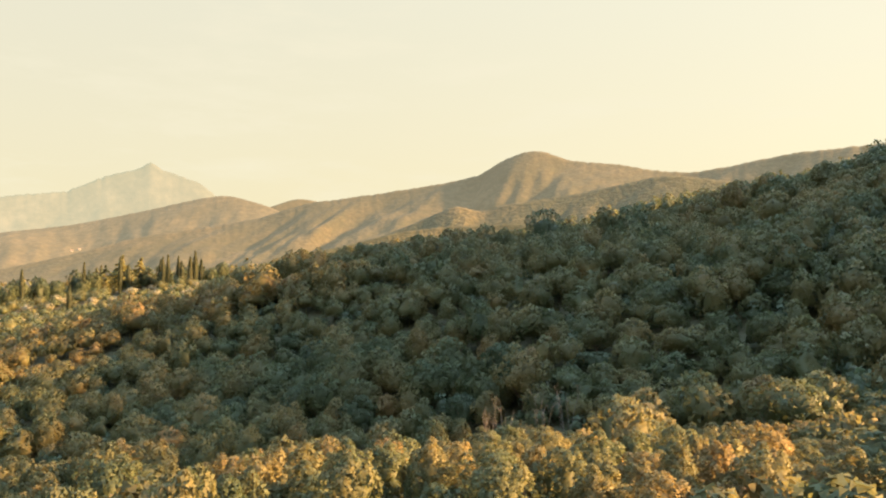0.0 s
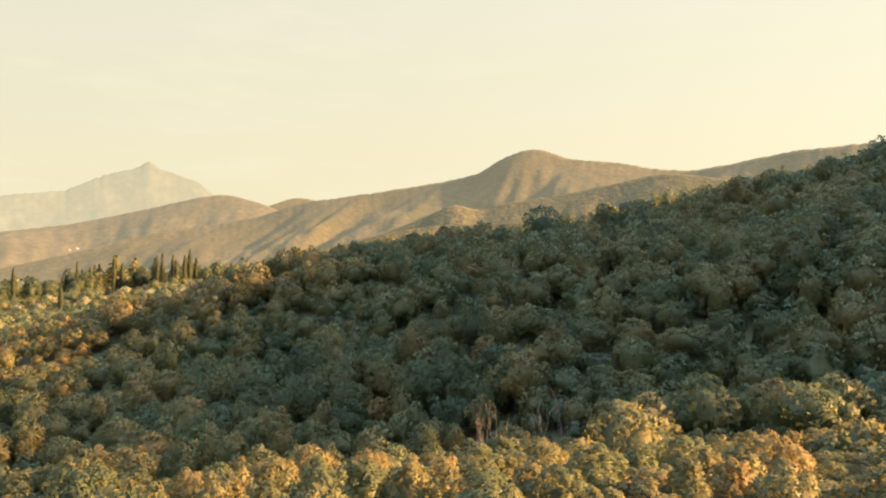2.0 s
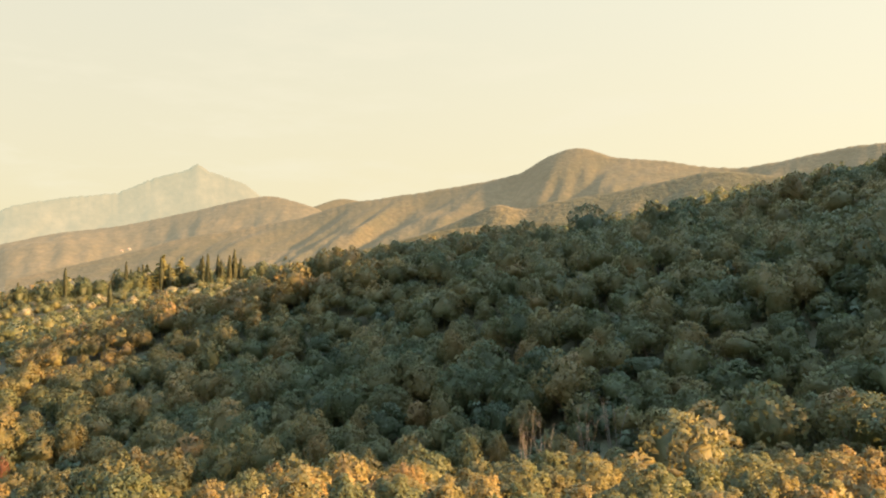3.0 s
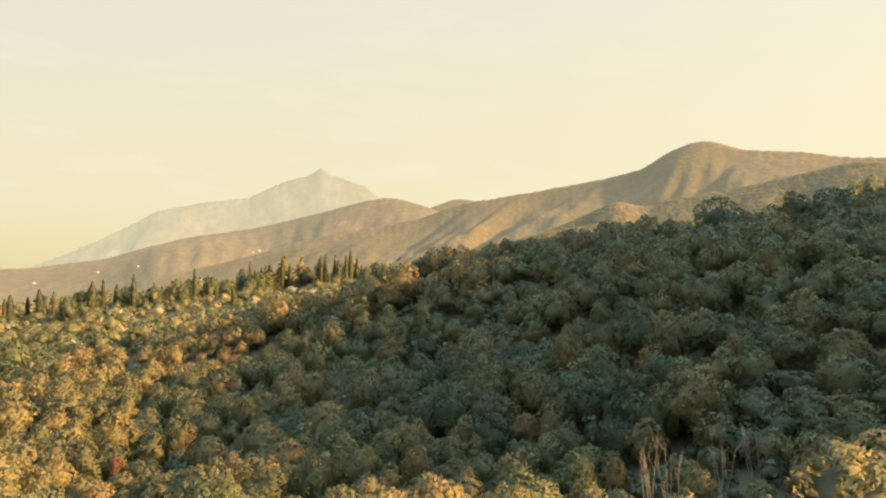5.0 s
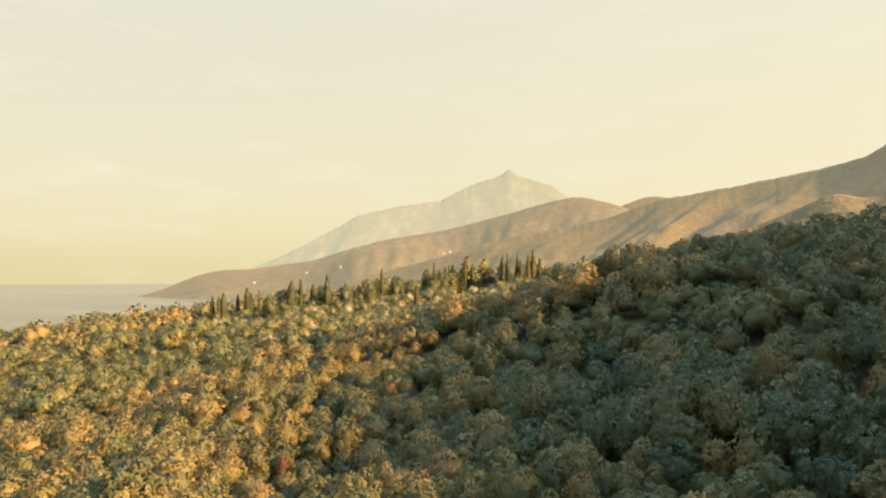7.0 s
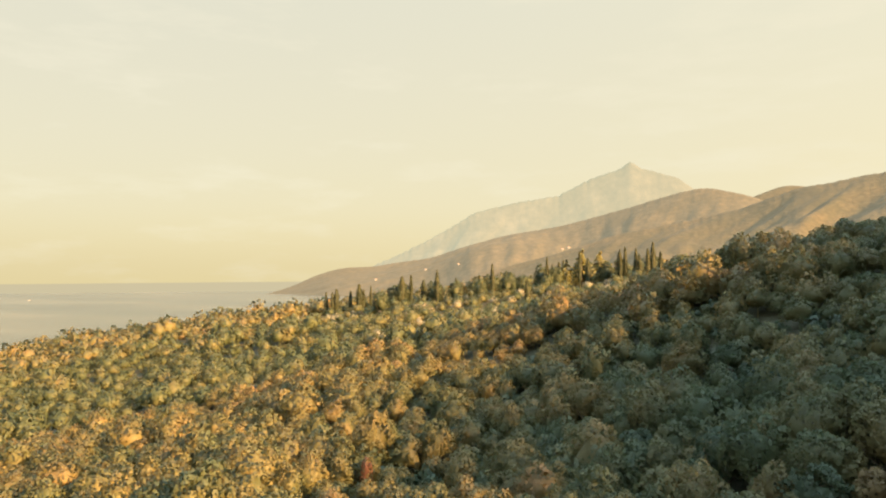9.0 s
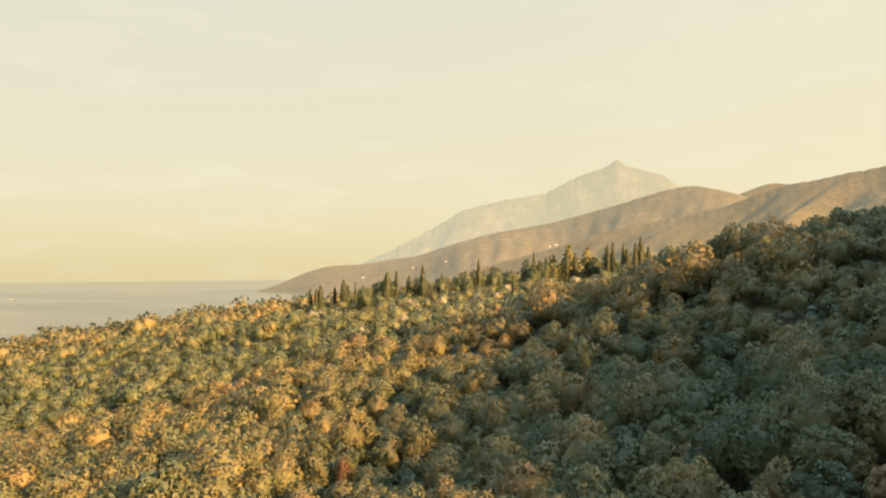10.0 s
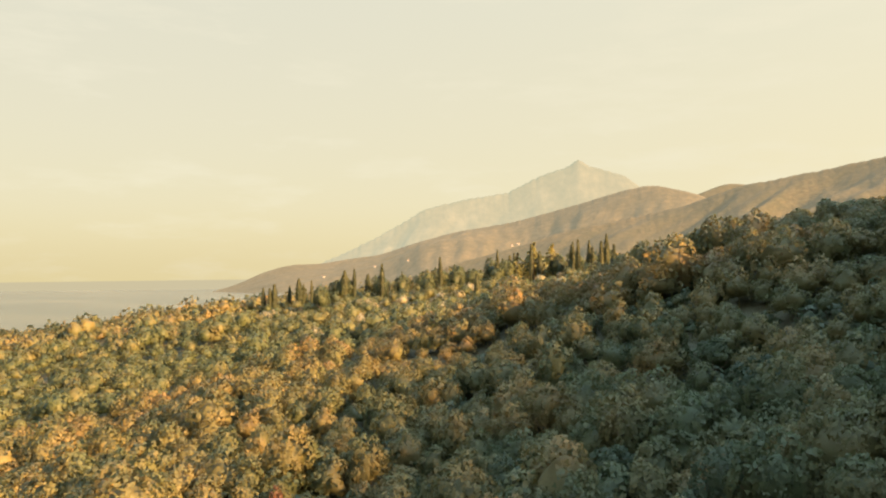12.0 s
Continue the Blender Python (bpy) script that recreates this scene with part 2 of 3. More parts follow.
ground = new("ground", mesh_of("ground", np.stack([X, Y, Z], -1).reshape(-1, 3), grid_faces(len(gy), len(gx)), GROUND, True))
tagged(ground, "sloping woodland floor of brown soil and leaf litter", "ground", kind="structure")

gx, gy = np.linspace(-30000, 6000, 60), np.linspace(-12000, 30000, 60)
X, Y = np.meshgrid(gx, gy)
water = new("water", mesh_of("water", np.stack([X, Y, 0 * X], -1).reshape(-1, 3), grid_faces(60, 60), SEA, True))
tagged(water, "calm hazy sea reflecting the pale evening sky", "sea", kind="structure")


SLOPES = {}


def hill(name, label, crest, far, foot, mat, seed, folds, depth, lo, hi, base=5.0, slant=7.0, rough=0.012, soft_crest=True):
    """A ridge seen across the valley. crest: (degrees to the left of +y, degrees over the eye's level) along its skyline; far: its distance at
    either end; foot: how far in front of the crest its slope begins; folds: rounded spurs that run down across it; depth: the spurs' height."""
    n = 120 if hi - lo < 20 else 420
    yaw = np.linspace(lo, hi, n)
    ys, es = np.array([c[0] for c in crest]), np.array([c[1] for c in crest])
    order = np.argsort(ys)
    el = np.interp(yaw, ys[order], es[order])
    k = round(n / (hi - lo) * 1.4)
    pad = np.pad(el, k, mode="edge")
    soft = sum(pad[i:i + n] for i in range(2 * k + 1)) / (2 * k + 1)
    if soft_crest:
        k2 = k // 2
        el = sum(pad[i + k - k2:i + k - k2 + n] for i in range(2 * k2 + 1)) / (2 * k2 + 1)
    dist = np.interp(yaw, [lo, hi], far)
    smooth_top = EYE + dist * np.tan(np.radians(soft))
    top = EYE + dist * np.tan(np.radians(el)) + rough * depth * wave(yaw * 9, yaw * 0, seed + 3, 4, 0.7) * np.clip(smooth_top / 250, 0.05, 1)
    u = np.concatenate([np.linspace(0, 1, 72), np.linspace(1.02, 1.5, 6)])
    U, W = np.meshgrid(u, yaw, indexing="ij")
    D = dist[None] - foot * np.clip((smooth_top - base) / 250, 0.06, 1.0)[None] * (1 - U)
    prof = np.where(U <= 1, 0.35 * U + 0.65 * U ** 1.6, 1 - (U - 1) * 0.9)
    q = W - slant * (1 - U) * (1 + 0.5 * np.sin(W * 0.21 + seed)) + 1.6 * wave(W * 0.22, U * 3.0, seed + 7, 2)
    lobes = np.sqrt((wave(q * folds, U * 2.4, seed, 1) + 0.5 * wave(q * folds * 0.37, U * 2.3, seed + 4, 1)) ** 2 + 0.03)
    gullies = 0.13 * np.sqrt(wave(q * folds * 2.1 + 0.6 * lobes, U * 5.0, seed + 2, 1) ** 2 + 0.02) + 0.10 * wave(q * folds * 5.3, U * 13.0, seed + 5, 2)
    fine = wave(W * folds * 9, U * 26, seed + 1, 3, 0.6)
    tall = np.clip((smooth_top - base) / 260, 0.02, 1.0)[None] ** 1.4
    body = np.clip(U * 5, 0, 1) * np.clip((1.0 - U) * 3.4, 0, 1) ** 0.8
    z = base + (smooth_top[None] - base) * prof + tall * body * depth * (lobes + gullies - 0.6 + 0.03 * fine) + (top - smooth_top)[None] * np.clip(U, 0, 1) ** 9
    z = np.maximum(z, -8)
    a = np.radians(W)
    SLOPES[name] = (W, D, z)
    verts = np.stack([-np.sin(a) * D, np.cos(a) * D, z], -1).reshape(-1, 3)
    ob = new(name, mesh_of(name, verts, grid_faces(len(u), n)[:, ::-1], mat, True))
    return tagged(ob, label, "hill", kind="structure")


# Haze is put into these hill materials as a glow, strongest on the mountain.
SLOPE_NEAR = make_slope("hazed_backdrop_wooded", (0.032, 0.037, 0.019), (0.056, 0.052, 0.026), (0.092, 0.074, 0.038), 0.10, 4.0, 0.26, (0.076, 0.063, 0.035), 0.65)
SLOPE_MID = make_slope("hazed_backdrop_slope", (0.036, 0.036, 0.020), (0.060, 0.052, 0.029), (0.090, 0.071, 0.039), 0.07, 3.0, 0.37, (0.092, 0.075, 0.042), 0.5)
SLOPE_FAR = make_slope("hazed_backdrop_scrub", (0.048, 0.043, 0.026), (0.072, 0.060, 0.035), (0.098, 0.079, 0.046), 0.045, 3.0, 0.46, (0.100, 0.084, 0.050), 0.45)
ROCK = make_slope("hazed_backdrop_rock", (0.13, 0.12, 0.09), (0.18, 0.165, 0.125), (0.25, 0.23, 0.18), 0.012, 5.0, 0.85, (0.111, 0.110, 0.075), 0.2)

CREST_A = [(62, -3), (44, -2.2), (38.3, -0.8), (36.3, 0.2), (34.0, 1.15), (32.0, 1.98), (29.8, 3.05), (27.4, 4.36), (25.6, 5.43), (22.5, 6.11), (19.0, 6.62), (16.4, 7.87),
           (14.6, 8.39), (14.0, 8.62), (13.4, 9.05), (12.9, 8.75), (12.5, 8.45), (11.9, 8.34), (11.4, 8.12), (10.0, 7.7), (8.2, 6.33), (5.5, 4.49), (0, 2)]
CREST_B = [(9, 3), (5.9, 5.4), (4.3, 6.03), (2.5, 6.64), (0.9, 6.43), (-1.8, 5.29), (-6, 3)]
CREST_C = [(43, -1.2), (40.2, -0.4), (38.3, 0.5), (36.3, 1.05), (34.0, 1.1), (31.5, 1.5), (29.3, 1.75), (26.2, 2.75), (22.5, 3.65), (19.0, 4.13), (14.6, 5.19), (10.0, 6.43), (8.0, 6.79), (5.5, 6.22), (2.7, 5.14), (-0.9, 3.49), (-8, 2)]
CREST_D = [(26, 0.2), (21.6, 1.36), (18.1, 2.25), (14.6, 3.38), (10.1, 4.15), (5.5, 5.03), (1.8, 6.26), (-3.7, 7.04), (-8.9, 7.83), (-12.3, 8.52), (-14.0, 9.61), (-16.0, 10.38),
           (-17.6, 10.3), (-19.5, 9.52), (-23.5, 9.04), (-26.5, 8.37), (-29.0, 8.14), (-31.8, 8.47), (-35.7, 9.08), (-41.6, 9.22), (-60, 10)]
CREST_E = [(4, 1.0), (-3.6, 3.44), (-7.1, 4.8), (-10.2, 6.15), (-12.3, 5.59), (-14.3, 6.18), (-20.1, 6.89), (-26.1, 7.99), (-27.8, 8.04), (-31.4, 7.41), (-35.6, 6.64), (-60, 5)]
CREST_F = [(12, 0.0), (3.6, 1.97), (-0.9, 2.87), (-5.4, 4.0), (-9.1, 4.43), (-14.6, 4.6), (-30, 4.5), (-60, 4)]
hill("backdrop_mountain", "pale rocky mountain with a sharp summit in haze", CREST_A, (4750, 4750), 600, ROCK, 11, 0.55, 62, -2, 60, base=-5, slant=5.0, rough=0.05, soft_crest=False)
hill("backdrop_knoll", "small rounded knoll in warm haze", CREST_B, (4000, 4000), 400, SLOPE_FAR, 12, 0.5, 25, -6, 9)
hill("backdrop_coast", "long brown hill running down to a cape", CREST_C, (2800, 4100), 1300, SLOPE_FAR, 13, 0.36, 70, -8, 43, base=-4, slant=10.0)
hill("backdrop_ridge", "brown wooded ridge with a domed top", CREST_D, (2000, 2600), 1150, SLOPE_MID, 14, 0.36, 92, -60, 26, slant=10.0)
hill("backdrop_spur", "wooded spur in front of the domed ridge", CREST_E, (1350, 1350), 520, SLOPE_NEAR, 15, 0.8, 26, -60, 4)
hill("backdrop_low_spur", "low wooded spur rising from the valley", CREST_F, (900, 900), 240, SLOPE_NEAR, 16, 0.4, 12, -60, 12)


# ---------------------------------------------------------------- trees
rng = np.random.RandomState(7)


def unit(v):
    return v / np.maximum(np.linalg.norm(v, axis=-1, keepdims=True), 1e-6)


def leaves(places, normals, size, r):
    """Leaf sprays: a small ragged triangle at each place, square to its normal."""
    n = len(places)
    a = unit(np.cross(normals, unit(r.normal(size=(n, 3)))))
    b = np.cross(normals, a)
    s = size * r.uniform(0.55, 1.35, (n, 1))
    k = r.uniform(-0.25, 0.25, (n, 1))
    v = np.stack([places - a * s * 0.6 - b * s * 0.35, places + a * s * 0.6 - b * s * 0.35, places + b * s * 0.75 + a * s * k], 1)
    return v.reshape(-1, 3), np.arange(n * 3).reshape(n, 3)


def ball(fineness):
    bm = bmesh.new()
    bmesh.ops.create_icosphere(bm, subdivisions=fineness, radius=1.0)
    bm.verts.ensure_lookup_table()
    v, f = np.array([x.co[:] for x in bm.verts]), np.array([[x.index for x in y.verts] for y in bm.faces])
    bm.free()
    return unit(v), f


BALLS = {k: ball(k) for k in (1, 2)}


def body_normals(v, f):
    """Smooth normals of a closed body."""
    n = np.zeros_like(v)
    w = np.cross(v[f[:, 1]] - v[f[:, 0]], v[f[:, 2]] - v[f[:, 0]])
    for k in range(3):
        np.add.at(n, f[:, k], w)
    return unit(n)


def crown(seed, width, height, fineness, fill, lobes, sprays, leaf, cone=0.0):
    """A crown: rounded boughs heaped over a dome, a dense leafy body under them and leaf sprays all over. Its foot is at z = 0.
    Returns places, corners and the light's normals."""
    r = np.random.RandomState(seed)
    half = np.array((width * 0.5, width * 0.5, height * 0.52))
    jitter, loose = (0.84, 1.16), 0.5
    # the boughs, in the dome's own units: uneven, fewer below
    spots = unit(r.normal(size=(lobes * 12, 3)) + (0, 0, 0.2))
    spots = spots[spots[:, 2] > -0.62]
    keep = [0]
    for i in range(1, len(spots)):
        if len(keep) < lobes and np.linalg.norm(spots[keep] - spots[i], axis=1).min() > 2.05 / math.sqrt(lobes):
            keep.append(i)
    spots = spots[keep]
    n = len(spots)
    swell = 1 + 0.17 * wave(spots[:, 0] * 1.6 + seed, spots[:, 1] * 1.6 + spots[:, 2], seed, 1)   # an uneven outline
    reach = 1.38 / math.sqrt(lobes) * r.uniform(0.7, 1.3, n)
    waist = 1 - cone * np.clip(spots[:, 2], 0, 1)
    mid = spots * ((1 - 0.7 * reach) * swell * r.uniform(0.74, 1.12, n))[:, None] * np.stack([waist, waist, np.ones(n)], 1)
    # the dense body follows the boughs
    d, f = BALLS[fineness]
    along = d @ mid.T
    inside = reach[None] ** 2 - ((mid ** 2).sum(1)[None] - along ** 2)
    out = np.where(inside > 0, along + np.sqrt(np.clip(inside, 0, None)), 0).max(1)
    body = d * (np.maximum(out * fill, fill * 0.6) * r.uniform(0.88, 1.05, len(d)))[:, None] * half
    body_light = body_normals(body, f)
    # leaf sprays on the outside of the boughs
    pick = r.choice(n, sprays * 3, p=reach ** 2 / (reach ** 2).sum())
    e = unit(r.normal(size=(sprays * 3, 3)) + spots[pick] * 0.75 + (0, 0, 0.25))
    at = mid[pick] + e * (reach[pick] * r.uniform(*jitter, len(pick)))[:, None]
    gap = np.linalg.norm(at[:, None] - mid[None], axis=-1) / reach[None]
    gap[np.arange(len(pick)), pick] = 9
    good = np.nonzero((gap.min(1) > 0.75) & (at[:, 2] > -0.55))[0][:sprays]
    e, at, way = e[good], at[good], spots[pick[good]]
    at = at * half + np.array((0, 0, 1.0)) * leaf * np.clip(e[:, 2:], 0, 1) * r.uniform(0, 0.9, (len(at), 1))   # shoots stand up on top
    v, f2 = leaves(at, unit(e * 0.8 + r.normal(size=e.shape) * loose), leaf, r)
    light = np.repeat(unit(e * 0.75 + way * 0.45 + r.normal(size=e.shape) * 0.12), 3, axis=0)
    places = np.concatenate([body, v]) + np.array((0, 0, height * 0.44))
    places[:, 2] *= height / np.quantile(places[:, 2], 0.997)
    return places, np.concatenate([f, f2 + len(body)]), np.concatenate([body_light, light])


def as_tris(f):
    return f if f.shape[1] == 3 else np.concatenate([f[:, [0, 1, 2]], f[:, [0, 2, 3]]])


def joined(*pieces):
    vs, fs, at = [], [], 0
    for v, f in pieces:
        vs.append(v)
        fs.append(as_tris(f) + at)
        at += len(v)
    return np.concatenate(vs), np.concatenate(fs)


def limb(a, b, ra, rb, sides=6):
    """A tapered limb from a to b."""
    a, b = np.array(a, float), np.array(b, float)
    w = unit(b - a)
    p = unit(np.cross(w, (0.3, 0.9, 0.2)))
    q = np.cross(w, p)
    t = np.linspace(0, 2 * np.pi, sides, endpoint=False)[:, None]
    ring = np.cos(t) * p + np.sin(t) * q
    i = np.arange(sides)
    j = (i + 1) % sides
    return np.concatenate([a + ring * ra, b + ring * rb]), np.stack([i, j, j + sides, i + sides], 1)


def trunk(seed, height, crown_at, spread):
    """A tapered trunk that forks into limbs reaching into the crown."""
    r = np.random.RandomState(seed + 500)
    fork = np.array([r.uniform(-0.3, 0.3), r.uniform(-0.3, 0.3), crown_at])
    pieces = [limb((0, 0, -1.2), fork, height * 0.026, height * 0.018)]
    for k in range(5):
        a = k * 1.257 + r.uniform(-0.4, 0.4)
        elbow = fork + np.array([math.cos(a) * spread * 0.22, math.sin(a) * spread * 0.22, height * 0.2])
        tip = fork + np.array([math.cos(a) * spread * 0.36, math.sin(a) * spread * 0.36, height * r.uniform(0.34, 0.5)])
        pieces += [limb(fork, elbow, height * 0.012, height * 0.008, 5), limb(elbow, tip, height * 0.008, height * 0.003, 4)]
    return joined(*pieces)


def tree_thing(name, seed, width, height, shape, mat, label, category="tree", clear=0.06, cone=0.0):
    """A tree as a thing: an Empty at its foot, with trunk and crown. shape: the body's fineness, boughs, leaf sprays and their size."""
    root = tagged(new(name), label, category)
    root.location = (0, 0, -500)
    v, f, light = crown(seed, width, height * (1 - clear), *shape, cone)
    v[:, 2] += height * clear
    part("trunk", mesh_of("trunk", *trunk(seed, height, height * (clear + 0.08), width), BARK), root)
    part("crown", mesh_of("crown", v, f, mat, normals=light), root)
    return root


def cypress_mesh(seed, width, height, n, leaf):
    r = np.random.RandomState(seed)
    u = r.uniform(0.02, 1, n) ** 0.9
    a = r.uniform(0, 2 * np.pi, n)
    rad = width * 0.5 * np.sin(np.pi * np.clip(0.12 + 0.86 * u, 0, 1)) ** 0.75 * (1 + 0.18 * wave(a, u * 14, seed, 2)) * r.uniform(0.8, 1.08, n)
    d = np.stack([np.cos(a), np.sin(a), 0.25 + 0 * a], 1)
    places = np.stack([np.cos(a) * rad, np.sin(a) * rad, 0.4 + u * (height - 0.4)], 1)
    v, f = leaves(places, unit(d + r.normal(size=(n, 3)) * 0.35), leaf, r)
    k = 8
    zs, t = np.linspace(0.3, height * 0.97, 9), np.linspace(0, 2 * np.pi, k, endpoint=False)
    rr = width * 0.38 * np.sin(np.pi * (0.12 + 0.86 * zs / height)) ** 0.75
    cv = np.stack([np.outer(rr, np.cos(t)), np.outer(rr, np.sin(t)), np.repeat(zs[:, None], k, 1)], -1).reshape(-1, 3)
    i = np.arange(k)
    cf = np.concatenate([np.stack([i + m * k, (i + 1) % k + m * k, (i + 1) % k + (m + 1) * k, i + (m + 1) * k], 1) for m in range(8)])
    return joined((v, f), (cv, cf))


def conifer_mesh(seed, width, height, tiers, per, leaf):
    """Spreading layers of needles, each an uneven shelf, with gaps between."""
    r = np.random.RandomState(seed)
    pieces = []
    for k in range(tiers):
        u = k / (tiers - 1)
        reach = width * 0.5 * (1 - u) ** 0.5 + 0.7
        for _ in range(6 if u < 0.8 else 4):
            a = r.uniform(0, 2 * np.pi)
            out = reach * r.uniform(0.55, 1.05)
            z = height * (0.14 + 0.84 * u) + r.uniform(-0.5, 0.5)
            s = r.uniform(0.15, 1, (per, 1))
            side = r.normal(size=(per, 1)) * 0.16 * out
            p = np.concatenate([math.cos(a) * out * s - math.sin(a) * side, math.sin(a) * out * s + math.cos(a) * side, z - 0.25 * out * s ** 2 + 0.35 + r.normal(size=(per, 1)) * 0.22], 1)
            nrm = unit(np.array([math.cos(a) * 0.5, math.sin(a) * 0.5, 0.9]) + r.normal(size=(per, 3)) * 0.5)
            pieces.append(leaves(p, nrm, leaf, r))
    return joined(*pieces)


HEROES = []   # (x, y) of trees placed one by one, kept clear of the scattered ones


def stand(root, x, y, scale=1.0, turn=None, tall=1.0, sink=0.0):
    """A copy of a tree at a place on the slope."""
    z = float(ground_z(x, y)) - sink
    turn = rng.uniform(0, 360) if turn is None else turn
    ob = copy_thing(root, pose(x, y, z, 0, 0, turn))
    ob.scale = (scale, scale, scale * tall)
    HEROES.append((x, y, scale))
    return ob


def clear(root):
    for o in (*root.children_recursive, root):
        bpy.data.objects.remove(o)


# Patterns: shared meshes, one thing each.
near_oaks = [tree_thing("oak_tree", 20 + k, w, h, (2, 0.70, 44, 4000, 0.175), OAK, "golden-olive evergreen oak with a clumped crown on the near slope", cone=c)
             for k, (w, h, c) in enumerate([(5.0, 7.4, 0.3), (4.4, 7.0, 0.4), (5.6, 7.8, 0.2), (4.0, 7.2, 0.45), (4.8, 6.4, 0.25)])]
mid_oaks = [tree_thing("oak_tree", 40 + k, w, h, (2, 0.70, 40, 2350, 0.36), OAK, "broad evergreen oak with olive-brown leaves in the wooded hollow", cone=c)
            for k, (w, h, c) in enumerate([(9.4, 9.6, 0.25), (8.2, 9.0, 0.35), (10.4, 10.2, 0.15), (7.4, 10.0, 0.45), (8.8, 8.4, 0.1), (7.8, 8.0, 0.3)])]
dark_oaks = [tree_thing("oak_tree", 60 + k, w, h, (2, 0.70, 40, 2350, 0.36), DARK, "dark green dense oak with a rounded crown")
             for k, (w, h) in enumerate([(9.6, 9.0), (8.2, 9.0), (12.5, 11.0)])]
olives = [tree_thing("olive_tree", 70 + k, w, h, (1, 0.76, 14, 400, 0.42), PALE, "small pale silvery olive tree in the sunlit grove")
          for k, (w, h) in enumerate([(6.4, 5.5), (5.4, 5.0)])]
rust_tree = tree_thing("rust_tree", 75, 4.4, 5.5, (2, 0.68, 26, 1200, 0.22), RUST, "small tree with rust-red autumn leaves")


def top_at(root, pattern_height, x, y, top, wide=1.0):
    """A tree at a place, sized so that its top stands at that height over the sea."""
    tall = (top - float(ground_z(x, y))) / pattern_height
    wide = max(wide, 0.78 * tall)
    ob = stand(root, x, y, wide)
    ob.scale = (wide, wide, tall)
    return ob


# Trees that stand out, each at its own place.
NEAR_PLACES = [(-11, 38.5), (-6.2, 41.3), (-8.5, 36), (0.2, 39.1), (5.1, 39.1), (-2.9, 34.5), (2.4, 33), (8.5, 42), (11.8, 47.6), (14.3, 45.1), (18.6, 45.6),
               (21, 41.3), (25.4, 42.9), (21.2, 28.5), (29.1, 35.3), (16.5, 38), (11, 35.5), (6.5, 31), (24.5, 33), (31, 41)]
NEAR_HEIGHT = (7.4, 7.0, 7.8, 7.2, 6.4)
for k, (x, y) in enumerate(NEAR_PLACES):
    top_at(near_oaks[k % 5], NEAR_HEIGHT[k % 5], x, y, 62.4 - 0.17 * y + rng.uniform(-0.9, 0.5), rng.uniform(0.9, 1.15))
MID_PLACES = [(28, 101, 57, 1.15), (51, 93, 56, 1.2), (50, 62, 56, 1.0), (82, 109, 70, 1.1), (-6, 128, 50, 0.8), (-71, 137, 34, 0.5), (-77, 147, 42, 1.1), (17, 130, 50, 1.0), (-12, 122, 44, 1.0), (21, 98, 50, 0.8), (-65, 151, 40, 1.0), (-45, 115, 39, 1.0), (-46, 149, 40, 0.9), (-19, 136, 44, 1.0), (1, 132, 52, 0.9), (65, 152, 81, 0.9), (86, 112, 77, 0.9), (98, 113, 73, 1.0), (11, 131, 46, 0.9), (-90, 133, 33, 1.0)]
MID_MORE = [(10, 207, 73, 1.0), (2, 226, 77, 1.1), (-9, 211, 74, 1.1), (13, 219, 77, 1.2), (-5, 151, 55, 0.9), (-22, 183, 58, 1.0), (-40, 169, 47, 1.0), (-14, 177, 54, 1.0), (-45, 165, 44, 1.0), (-77, 178, 42, 1.0), (-23, 179, 54, 1.0), (-98, 206, 46, 1.0), (-140, 186, 35, 1.2), (33, 200, 79, 1.1), (59, 269, 86, 1.2), (79, 121, 71, 1.0), (2, 135, 53, 0.9), (62, 97, 60, 0.9), (57, 103, 58, 0.9), (66, 104, 62, 0.9), (52, 109, 57, 0.8), (71, 98, 62, 0.9), (46, 113, 56, 0.8), (50, 118, 59, 0.8), (60, 111, 61, 0.8), (41, 119, 57, 0.8)]
RIDGE = [(-24, 267, 77, 1.3), (-14, 268, 81, 1.2), (-7, 261, 78, 1.1), (3, 264, 82, 1.3), (10, 256, 79, 1.0), (17, 256, 83, 1.2), (28, 244, 85, 1.2), (39, 238, 87, 1.3), (50, 228, 88, 1.3),
         (55, 219, 86, 1.0), (69, 194, 85, 1.1), (79, 189, 90, 1.3), (84, 182, 90, 1.1), (131, 203, 101, 1.3), (149, 204, 103, 1.4), (168, 207, 109, 1.4), (189, 209, 113, 1.4), (-130, 191, 40, 1.2), (-214, 235, 31, 1.2), (-121, 124, 31, 1.1)]
MID_HEIGHT = (9.6, 9.0, 10.2, 10.0, 8.4, 8.0)
for k, (x, y, top, wide) in enumerate(MID_PLACES + MID_MORE + RIDGE):
    top_at(mid_oaks[k % 6], MID_HEIGHT[k % 6], x, y, max(top, float(ground_z(x, y)) + 6.5), wide)
top_at(dark_oaks[2], 11.0, 72, 224, 93.0, 1.0)
top_at(dark_oaks[0], 9.0, 44, 107, 55.0, 0.9)
stand(rust_tree, -70.2, 135.2, 0.55, tall=2.2)


